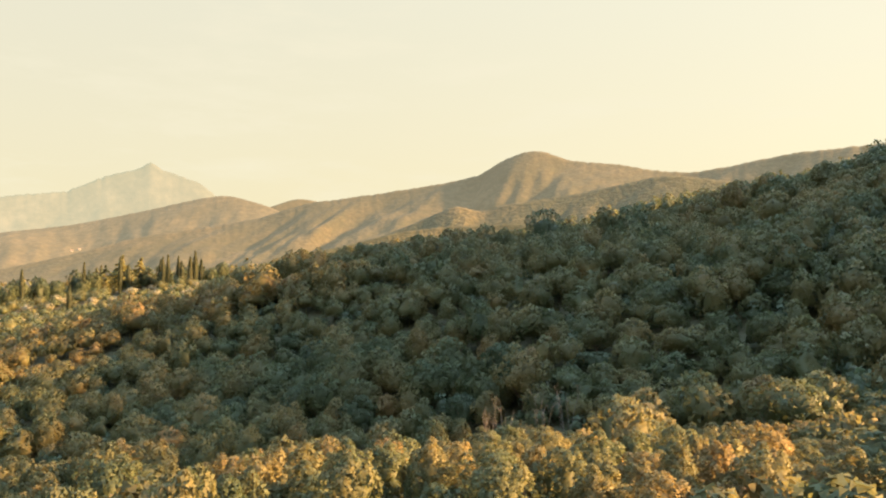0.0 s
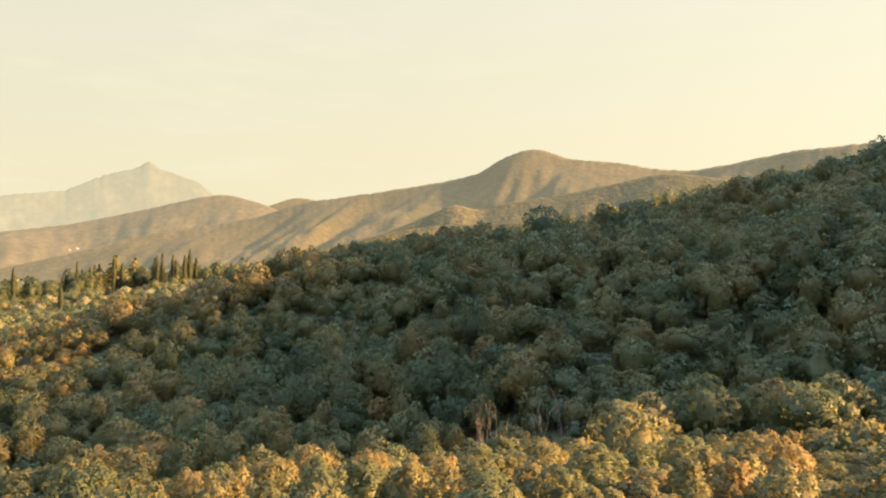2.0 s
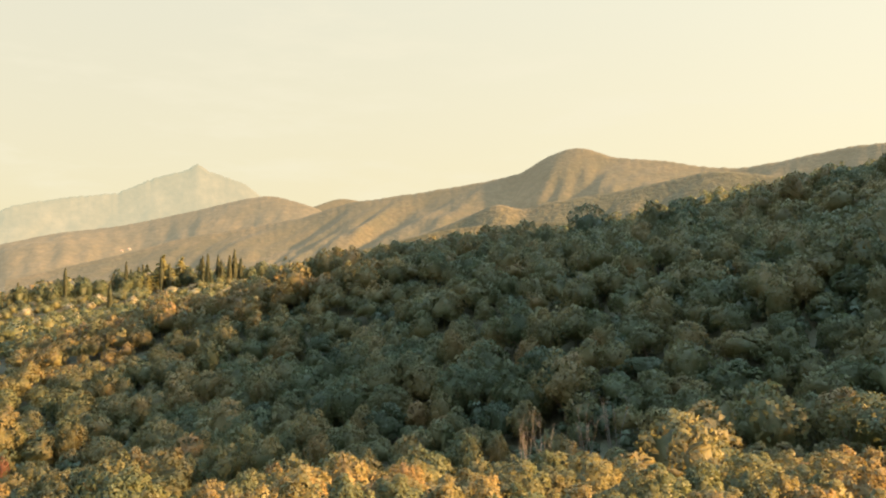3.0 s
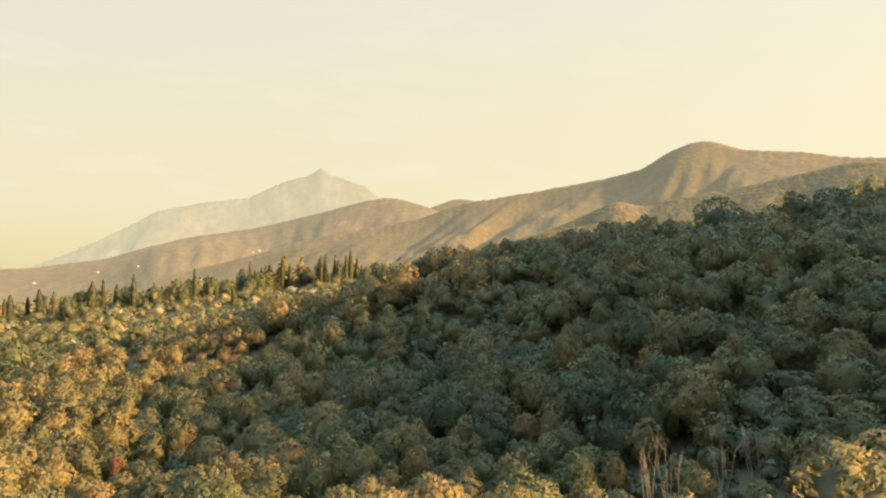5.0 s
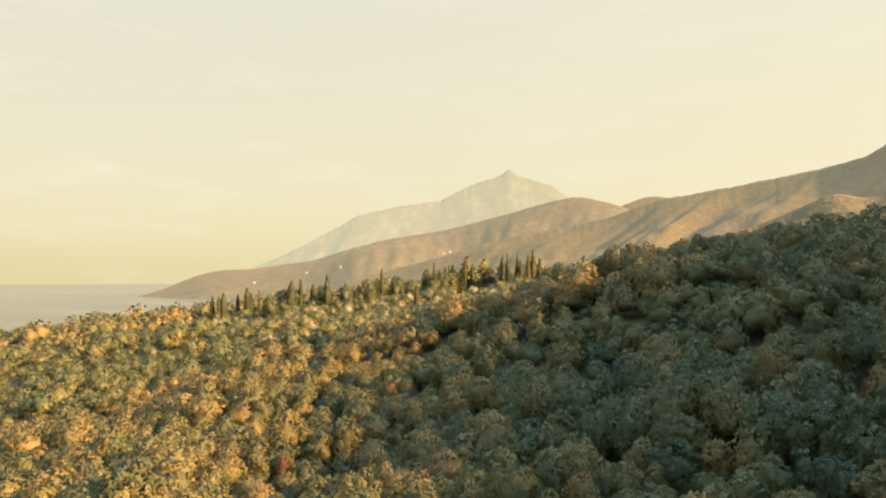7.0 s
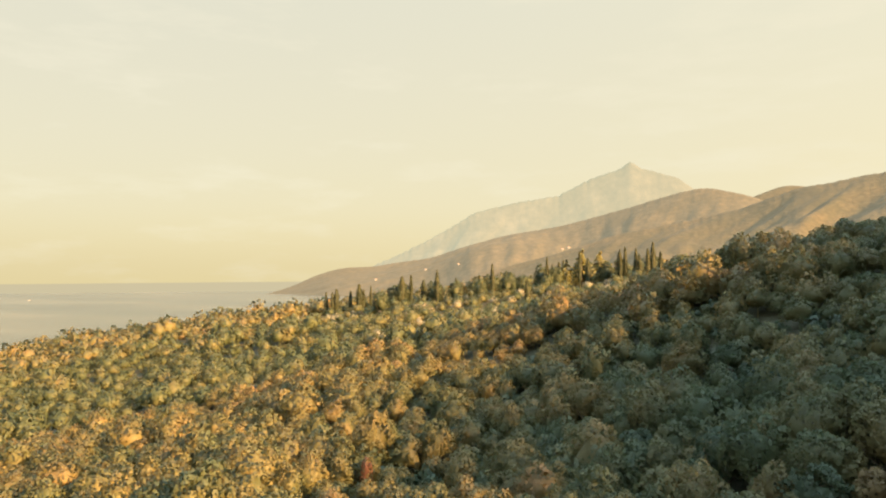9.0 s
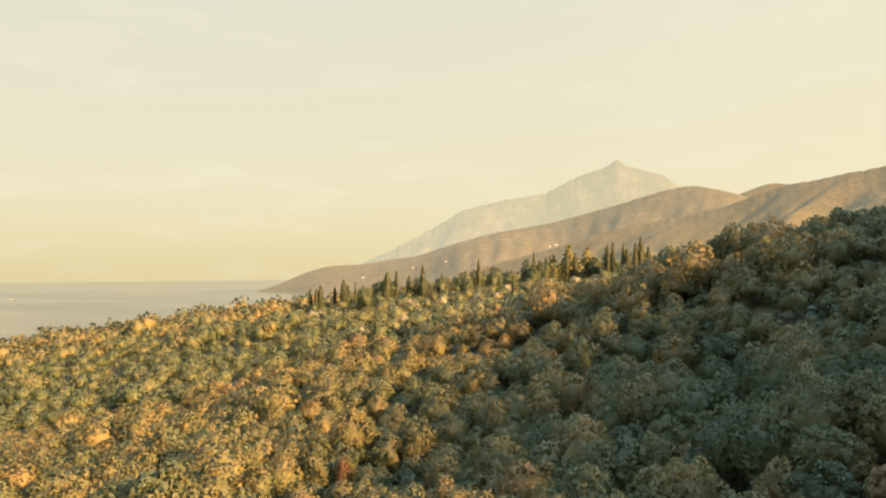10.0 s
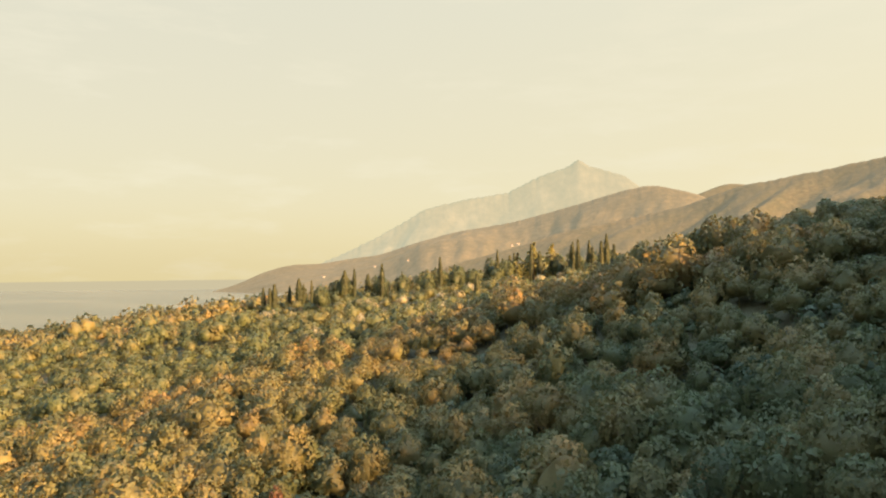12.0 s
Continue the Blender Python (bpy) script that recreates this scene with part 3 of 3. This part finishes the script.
def spread(x0, x1, y0, y1, gap, seed, test):
    """Uneven places over a stretch of the slope, gap metres apart, that pass the test."""
    r = np.random.RandomState(seed)
    xs, ys = np.meshgrid(np.arange(x0, x1, gap), np.arange(y0, y1, gap * 0.87))
    xs = xs + (np.arange(len(ys)) % 2)[:, None] * gap * 0.5
    p = np.stack([xs, ys], -1).reshape(-1, 2) + r.uniform(-0.42, 0.42, (xs.size, 2)) * gap
    p = p[test(p[:, 0], p[:, 1])]
    if HEROES:
        h = np.array(HEROES)
        d = np.sqrt(((p[:, None] - h[None, :, :2]) ** 2).sum(-1)) / np.clip(h[None, :, 2], 0.4, 1.3)
        p = p[d.min(1) > gap * 0.58]
    return p


def seen_wedge(x, y, pad=0.0):
    """The stretch that lies ahead of the flight line."""
    left = np.degrees(np.arctan2(-(x - 2), y + 18))
    return (left > -46 - pad) & (left < 62 + pad) & (ground_z(x, y) > 1.0)


def in_sight(p):
    """Keeps the places whose tree tops can be seen over the slope from the flight line."""
    seen = np.zeros(len(p), bool)
    for eye in ((0.0, 0.0, 68.0), (3.0, 32.0, 66.5), (-7.0, 68.0, 62.0)):
        u = np.linspace(0.15, 0.96, 48)[:, None]
        x, y = eye[0] + (p[:, 0] - eye[0]) * u, eye[1] + (p[:, 1] - eye[1]) * u
        line = eye[2] + (ground_z(p[:, 0], p[:, 1]) + 14.0 - eye[2]) * u
        seen |= (line > ground_z(x, y) + 3.0).all(0)
    return p[seen]


# The near brow, tree by tree.
p = spread(-16, 92, 24, 72, 4.0, 29, lambda x, y: seen_wedge(x, y) & (np.hypot(x, y + 10) > 36) & (((x < 36) & (y < 52)) | ((x > 36) & (y > 50))))
p = p[np.argsort(np.hypot(p[:, 0] - 20, p[:, 1] - 44))][:100]
for k, (x, y) in enumerate(p):
    top_at(near_oaks[k % 5], NEAR_HEIGHT[k % 5], float(x), float(y), max(62.0 - 0.17 * y - rng.uniform(0, 1.8), float(ground_z(x, y)) + 3.5), rng.uniform(0.75, 1.05))

# Single trees of the hollow below the flight line, then the wood beyond as one mass.
p = spread(-110, 120, 56, 210, 7.0, 31, lambda x, y: seen_wedge(x, y))
p = p[np.argsort(np.hypot(p[:, 0] + 12, p[:, 1] - 118))][:140]
for k, (x, y) in enumerate(p):
    stand(dark_oaks[k % 2] if rng.uniform() < 0.14 else mid_oaks[k % 6], float(x), float(y), rng.uniform(0.62, 1.1) * (0.66 if math.hypot(x + 2, y - 84) < 32 else 1.0), tall=rng.uniform(0.85, 1.2))


def wood(name, places, patterns, mat, label, seed, lo=0.75, hi=1.15, rise=(0.85, 1.35)):
    """Many trees as one mass: copies of the patterns' leaves, turned and sized one by one."""
    r = np.random.RandomState(seed)
    pick = r.randint(0, len(patterns), len(places))
    vs, fs, ns, at = [], [], [], 0
    for k, (v, f, light) in enumerate(patterns):
        q = places[pick == k]
        if not len(q):
            continue
        a = r.uniform(0, 2 * np.pi, len(q))
        s = r.uniform(lo, hi, len(q)) * np.where(np.hypot(q[:, 0] + 2, q[:, 1] - 84) < 32, 0.66, 1.0)   # lower in the hollow
        s = s * (1 + 0.25 * wave(q[:, 0] / 9, q[:, 1] / 9, seed, 2)) * np.where(r.uniform(size=len(q)) < 0.08, 0.6, 1.0)   # groups of taller and lower trees
        c, sn = np.cos(a)[:, None] * s[:, None], np.sin(a)[:, None] * s[:, None]
        tall = (s * r.uniform(*rise, len(q)))[:, None]
        z = ground_z(q[:, 0], q[:, 1])[:, None]
        vv = np.stack([q[:, :1] + c * v[None, :, 0] - sn * v[None, :, 1], q[:, 1:] + sn * v[None, :, 0] + c * v[None, :, 1], z + v[None, :, 2] * tall], -1)
        ff = f[None] + (at + np.arange(len(q)) * len(v))[:, None, None]
        c1, s1 = np.cos(a)[:, None], np.sin(a)[:, None]
        ns.append(np.stack([c1 * light[None, :, 0] - s1 * light[None, :, 1], s1 * light[None, :, 0] + c1 * light[None, :, 1], np.repeat(light[None, :, 2], len(q), 0)], -1).reshape(-1, 3))
        vs.append(vv.reshape(-1, 3))
        fs.append(ff.reshape(-1, 3))
        at += vv.shape[0] * vv.shape[1]
    ob = new(name, mesh_of(name, np.concatenate(vs), np.concatenate(fs), mat, normals=np.concatenate(ns)))
    return tagged(ob, label, "trees", kind="stuff")


def mass_pattern(seed, width, height, shape):
    v, f, light = crown(seed, width, height * 0.95, *shape, np.random.RandomState(seed).uniform(0.05, 0.45))
    v[:, 2] += height * 0.05
    t, tf = limb((0, 0, -1.5), (0, 0, height * 0.4), 0.28, 0.16, 3)
    return np.concatenate([v, t]), np.concatenate([f, as_tris(tf) + len(v)]), np.concatenate([light, np.tile((0.0, 0.0, 1.0), (len(t), 1))])


# Cypresses on the terrace
cypresses = []
for k, (w, h) in enumerate([(2.6, 14.0), (3.4, 12.0), (2.2, 10.0)]):
    root = tagged(new("cypress_tree"), "tall narrow dark green cypress on the sunlit terrace", "cypress")
    root.location = (0, 0, -500)
    part("trunk", mesh_of("trunk", *limb((0, 0, -1), (0, 0, 2.0), 0.22, 0.18), BARK), root)
    part("crown", mesh_of("crown", *cypress_mesh(200 + k, w, h, 750, 0.46), CYPRESS), root)
    cypresses.append(root)

CYPRESS_PLACES = [(-285, 427, 63), (-275, 423, 66), (-275, 428, 65), (-271, 431, 65), (-244, 428, 72), (-255, 446, 65), (-239, 431, 73), (-238, 446, 68), (-221, 434, 76), (-217, 434, 61), (-211, 429, 61), (-219, 457, 69), (-185, 442, 79), (-142, 393, 68), (-164, 485, 86), (-166, 501, 81), (-160, 498, 83), (-159, 504, 81), (-143, 491, 86), (-139, 496, 84), (-114, 484, 91), (-111, 485, 90), (-105, 489, 90), (-103, 489, 88), (-96, 482, 91), (-93, 483, 91), (-93, 506, 85), (-69, 505, 84), (-55, 229, 59), (-119, 500, 86), (-293, 417, 63), (-291, 419, 64), (-299, 418, 62), (-390, 371, 41), (-441, 378, 33)]
for k, (x, y, top) in enumerate(CYPRESS_PLACES):
    h = (top - float(ground_z(x, y))) * rng.uniform(0.78, 1.0)
    ob = stand(cypresses[k % 3], x, y, 1.0)
    wide = max(0.62, min(1.5, h / (14.0, 12.0, 10.0)[k % 3])) * rng.uniform(0.65, 1.1)
    ob.scale = (wide, wide, h / (14.0, 12.0, 10.0)[k % 3])
    tagged(ob, group="cypresses on the terrace")

# Spreading yellow-green conifers among the cypresses
conifer = tagged(new("conifer_tree"), "spreading yellow-green conifer with layered boughs", "conifer")
conifer.location = (0, 0, -500)
part("trunk", mesh_of("trunk", *limb((0, 0, -1), (0, 0, 15.0), 0.35, 0.08), BARK), conifer)
part("crown", mesh_of("crown", *conifer_mesh(210, 12.0, 16.0, 9, 26, 0.75), CONIFER), conifer)
for x, y, top, wide in ((-146, 506, 86, 1.6), (-134, 508, 84.5, 1.7), (-153, 494, 79, 1.2)):
    top_at(conifer, 16.0, x, y, top, wide)

# Dark round trees and pale olives round them
for x, y, s in ((-240, 396, 1.0), (-187, 428, 1.0), (-178, 450, 1.1), (-245, 430, 1.2), (-205, 455, 1.2), (-164, 482, 1.0), (-116, 499, 1.1), (-176, 468, 1.0), (-232, 452, 1.2), (-262, 446, 1.1), (-120, 512, 1.1), (-106, 505, 1.0), (-188, 478, 1.1), (-171, 492, 1.2), (-152, 512, 1.1), (-129, 505, 1.2), (-98, 512, 1.1), (-86, 498, 1.0),
                (-196, 466, 1.2), (-214, 448, 1.1), (-225, 440, 1.0), (-251, 440, 1.1), (-160, 490, 1.2), (-80, 508, 1.0)):
    stand(dark_oaks[int(x) % 2], x, y, s * 1.05, tall=rng.uniform(1.3, 1.75))
for x, y in spread(-200, -80, 305, 385, 12.0, 77, lambda x, y: y > 300 + (x + 200) * 0.1)[:45]:
    stand(olives[int(abs(x)) % 2], float(x), float(y), rng.uniform(0.75, 1.1))
for k, (x, y) in enumerate(spread(-306, -60, 350, 530, 18.0, 78, lambda x, y: y < 530)[:90]):
    stand(olives[k % 2], float(x), float(y), rng.uniform(0.7, 1.15))


def bare_shrub(seed):
    """A dead shrub: thin bare stems that fork into twigs."""
    r = np.random.RandomState(seed)
    root = tagged(new("dead_shrub"), "leafless grey dead shrub with thin forked stems", "shrub")
    for k in range(5):
        a, lean = r.uniform(0, 2 * np.pi), r.uniform(0.08, 0.4)
        foot = np.array([r.uniform(-0.5, 0.5), r.uniform(-0.5, 0.5), -0.5])
        tip = foot + np.array([math.cos(a) * lean, math.sin(a) * lean, 1.0]) * r.uniform(4.5, 7.5)
        bend = (foot + tip) / 2 + r.uniform(-0.35, 0.35, 3)
        pieces = [limb(foot, bend, 0.055, 0.035, 5), limb(bend, tip, 0.035, 0.012, 5)]
        for _ in range(4):
            s = r.uniform(0.2, 0.9)
            at = bend + (tip - bend) * s
            pieces.append(limb(at, at + np.array([r.uniform(-0.9, 0.9), r.uniform(-0.9, 0.9), r.uniform(0.5, 1.6)]), 0.02, 0.008, 4))
        part("stem", mesh_of("stem", *joined(*pieces), DEADWOOD), root)
    return root


for k, (x, y, top) in enumerate(((17.4, 78.5, 52.5), (25.5, 81.5, 52.5), (30.1, 84.3, 53.0), (19.5, 80, 51.0))):
    shrub = bare_shrub(300 + k)
    shrub.location = (x, y, float(ground_z(x, y)))
    shrub.scale = (1, 1, (top - float(ground_z(x, y))) / 6.8)


# Far houses on the coast hill and in the valley; a boat on the sea
def house(seed, long, deep, high):
    """A plain far house: walls with openings, and a pitched tile roof."""
    r = np.random.RandomState(seed)
    root = tagged(new("house"), "small white plastered house with a tiled roof far off", "house", group="far houses")
    a, d = long / 2, deep / 2
    v = np.array([(-a, -d, -2), (a, -d, -2), (a, d, -2), (-a, d, -2), (-a, -d, high), (a, -d, high), (a, d, high), (-a, d, high), (-a, 0, high + deep * 0.28), (a, 0, high + deep * 0.28)], float)
    f = np.array([(0, 1, 5), (0, 5, 4), (1, 2, 6), (1, 6, 5), (2, 3, 7), (2, 7, 6), (3, 0, 4), (3, 4, 7), (4, 8, 7), (5, 6, 9)])
    part("wall", mesh_of("wall", v, f, PLASTER), root)
    o, k = 0.5, deep * 0.28
    roof = np.array([(-a - o, -d - o, high - 0.25), (a + o, -d - o, high - 0.25), (a + o, 0, high + k + 0.25), (-a - o, 0, high + k + 0.25), (-a - o, d + o, high - 0.25), (a + o, d + o, high - 0.25)])
    part("roof", mesh_of("roof", roof, np.array([(0, 1, 2, 3), (3, 2, 5, 4)]), ROOF), root)
    for i in range(3):
        x = -a + long * (i + 0.5) / 3
        w = np.array([(x - 0.6, -d - 0.04, 1.0), (x + 0.6, -d - 0.04, 1.0), (x + 0.6, -d - 0.04, 2.5), (x - 0.6, -d - 0.04, 2.5), (x - 0.6, -d + 0.1, 1.0), (x + 0.6, -d + 0.1, 1.0), (x + 0.6, -d + 0.1, 2.5), (x - 0.6, -d + 0.1, 2.5)])
        part("window", mesh_of("window", w, np.array([(0, 1, 2, 3), (4, 5, 1, 0), (3, 2, 6, 7), (0, 3, 7, 4), (1, 5, 6, 2)]), SHUTTER), root)
    return root


def on_hill(name, left, over):
    """The place on a far hill that lies so many degrees to the left of +y and over the eye's level."""
    W, D, z = SLOPES[name]
    k = np.argmin(np.abs(W - left) * 4 + np.abs(np.degrees(np.arctan2(z - EYE, D)) - over) * 10 + np.where(D > 1e9, 1e9, 0))
    a = math.radians(W.ravel()[k])
    return -math.sin(a) * D.ravel()[k], math.cos(a) * D.ravel()[k], z.ravel()[k]


for k, (name, left, over, s) in enumerate((("backdrop_coast", 33.6, 0.02, 1.6), ("backdrop_coast", 29.6, 0.75, 1.5), ("backdrop_coast", 29.0, 0.95, 1.8), 
                                           ("backdrop_coast", 18.6, 2.3, 1.4), ("backdrop_coast", 18.2, 2.4, 1.6), ("backdrop_coast", 27.0, 1.25, 1.2), ("backdrop_ridge", 3.4, 1.9, 1.0), ("backdrop_ridge", 3.0, 1.8, 0.8))):
    x, y, z = on_hill(name, left, over)
    home = house(400 + k, 7 * s, 5 * s, 2.6 * s)
    home.matrix_basis = pose(x, y, z + 1.0, 0, 0, left + rng.uniform(-30, 30))

boat = tagged(new("boat"), "small white motor boat far out on the sea", "boat")
n = 9
u = np.linspace(-1, 1, n)
half = 2.6 * np.clip(1 - np.clip(u, 0, 1) ** 2.2, 0.02, 1)
deck = np.stack([np.concatenate([u * 9, u * 9]), np.concatenate([half, -half]), np.full(2 * n, 1.8) + np.tile(np.clip(u, 0, 1) * 0.8, 2)], 1)
keel = np.stack([u * 8.4, 0 * u, np.full(n, -0.5)], 1)
hull = [(i, i + 1, n + i + 1, n + i) for i in range(n - 1)] + [(2 * n + i, 2 * n + i + 1, i + 1, i) for i in range(n - 1)] + [(n + i, n + i + 1, 2 * n + i + 1, 2 * n + i) for i in range(n - 1)]
part("hull", mesh_of("hull", np.concatenate([deck, keel]), np.array(hull), PLASTER), boat)
cabin = np.array([(-4, -1.8, 1.7), (2.5, -1.8, 1.7), (2.5, 1.8, 1.7), (-4, 1.8, 1.7), (-3.6, -1.6, 4.2), (1.4, -1.6, 4.2), (1.4, 1.6, 4.2), (-3.6, 1.6, 4.2)])
part("cabin", mesh_of("cabin", cabin, np.array([(0, 1, 5, 4), (1, 2, 6, 5), (2, 3, 7, 6), (3, 0, 4, 7), (4, 5, 6, 7)]), PLASTER), boat)
part("mast", mesh_of("mast", *limb((-1, 0, 4.2), (-1, 0, 8.5), 0.12, 0.05), PLASTER), boat)
boat.matrix_basis = pose(-2790, 1720, 0.1, 0, 0, 200)

sizes = [(8.8, 9.0), (7.8, 8.4), (10.0, 9.6), (7.2, 9.2), (8.4, 7.6)]
mid_mass = spread(-330, 300, 20, 300, 6.5, 41, lambda x, y: seen_wedge(x, y, 3) & (np.hypot(x, y - 20) < 265) & (np.hypot(x, y - 20) > 45) & ~((x > 33) & (y < 54)))
mid_mass = in_sight(mid_mass)
close = np.hypot(mid_mass[:, 0] + 10, mid_mass[:, 1] - 50) < 165
wood("near_wood", mid_mass[close], [mass_pattern(100 + k, w, h, (2, 0.74, 30, 840, 0.47)) for k, (w, h) in enumerate(sizes)], OAK,
     "dense mixed oak wood with olive and golden-brown crowns", 42, 0.6, 1.0, (0.85, 1.2))
wood("mid_wood", mid_mass[~close], [mass_pattern(110 + k, w, h, (1, 0.74, 24, 640, 0.52)) for k, (w, h) in enumerate(sizes)], OAK,
     "oak wood on the farther slope in golden-brown and olive", 43, 0.6, 1.05, (0.75, 1.15))
brush = spread(-150, 230, 30, 260, 5.5, 47, lambda x, y: seen_wedge(x, y) & (np.hypot(x, y - 10) < 215) & (np.hypot(x, y - 10) > 50) & ~((x > 33) & (y < 54)))
wood("undergrowth", in_sight(brush), [mass_pattern(140 + k, w, h, (1, 0.8, 12, 90, 0.5)) for k, (w, h) in enumerate([(3.4, 3.0), (4.2, 3.4)])], DARK,
     "low dark evergreen shrubs under the oaks", 48, 0.7, 1.2)
far_mass = spread(-760, 330, 150, 700, 7.8, 51, lambda x, y: seen_wedge(x, y, 1) & (np.hypot(x, y - 20) >= 265) & ((x < 40) | (y < 340)) & ~((x > -310) & (x < -58) & (y > 345) & (y < 530)))
far_mass = in_sight(far_mass)
beyond = np.hypot(far_mass[:, 0], far_mass[:, 1] - 20) > 440
wood("far_wood", far_mass[~beyond], [mass_pattern(120 + k, w, h, (1, 0.78, 16, 250, 0.68)) for k, (w, h) in enumerate([(8.8, 8.4), (7.8, 7.6), (9.8, 9.0)])], OAK,
     "sunlit oak scrub running down to the sea", 52, 0.62, 1.15, (0.7, 1.2))
wood("coast_wood", far_mass[beyond], [mass_pattern(120 + k, w, h, (1, 0.8, 12, 46, 1.2)) for k, (w, h) in enumerate([(8.8, 8.4), (7.8, 7.6), (9.8, 9.0)])], OAK,
     "far oak scrub above the shore", 54, 0.6, 1.35)
terrace = spread(-306, -60, 346, 530, 7.6, 79, lambda x, y: (y < 430) | (np.abs(x + y * 0.275) > 15))
wood("terrace_wood", in_sight(terrace), [mass_pattern(120 + k, w, h, (1, 0.78, 16, 280, 0.64)) for k, (w, h) in enumerate([(9.0, 8.0), (7.6, 7.0), (10.0, 9.4)])], OAK,
     "oaks and scrub among the cypresses", 53, 0.45, 0.9, (0.7, 1.1))
under = spread(-62, 110, -62, 68, 5.0, 63, lambda x, y: ((y < np.where(x < -16, 62, np.where(x < 36, 25, 52))) | ((y > 52) & (np.abs(x - 10) < 30))) & (np.hypot(x - 10, y - 15) < 95))
wood("under_wood", under, [mass_pattern(150 + k, w, h, (1, 0.78, 18, 260, 0.55)) for k, (w, h) in enumerate([(6.6, 5.6), (5.8, 5.2)])], OAK,
     "low oak wood below the start of the flight line", 64, 0.85, 1.2, (0.65, 0.9))
side_mass = spread(-200, 420, -260, 200, 16.0, 61, lambda x, y: ~seen_wedge(x, y, 3) & (np.hypot(x, y - 15) > 85) & (ground_z(x, y) > 1) & ~((x > 85) & (x < 130) & (y > -30) & (y < 54)))
wood("side_wood", side_mass, [mass_pattern(130 + k, w, h, (1, 0.9, 14, 60, 1.2)) for k, (w, h) in enumerate([(10.0, 9.0), (11.0, 8.5)])], OAK,
     "oak wood behind and beside the flight line", 62)


# A few more oaks in the shaded hollow
for k, (x, y, top) in enumerate([(45, 97, 53.5), (47, 103, 54.5), (43, 89, 52.5), (50, 107, 56), (40, 93, 52)]):
    top_at(mid_oaks[k % 6], MID_HEIGHT[k % 6], x, y, top, 0.65)

for root in (*near_oaks, *mid_oaks, *dark_oaks, *olives, rust_tree, *cypresses, conifer):
    clear(root)
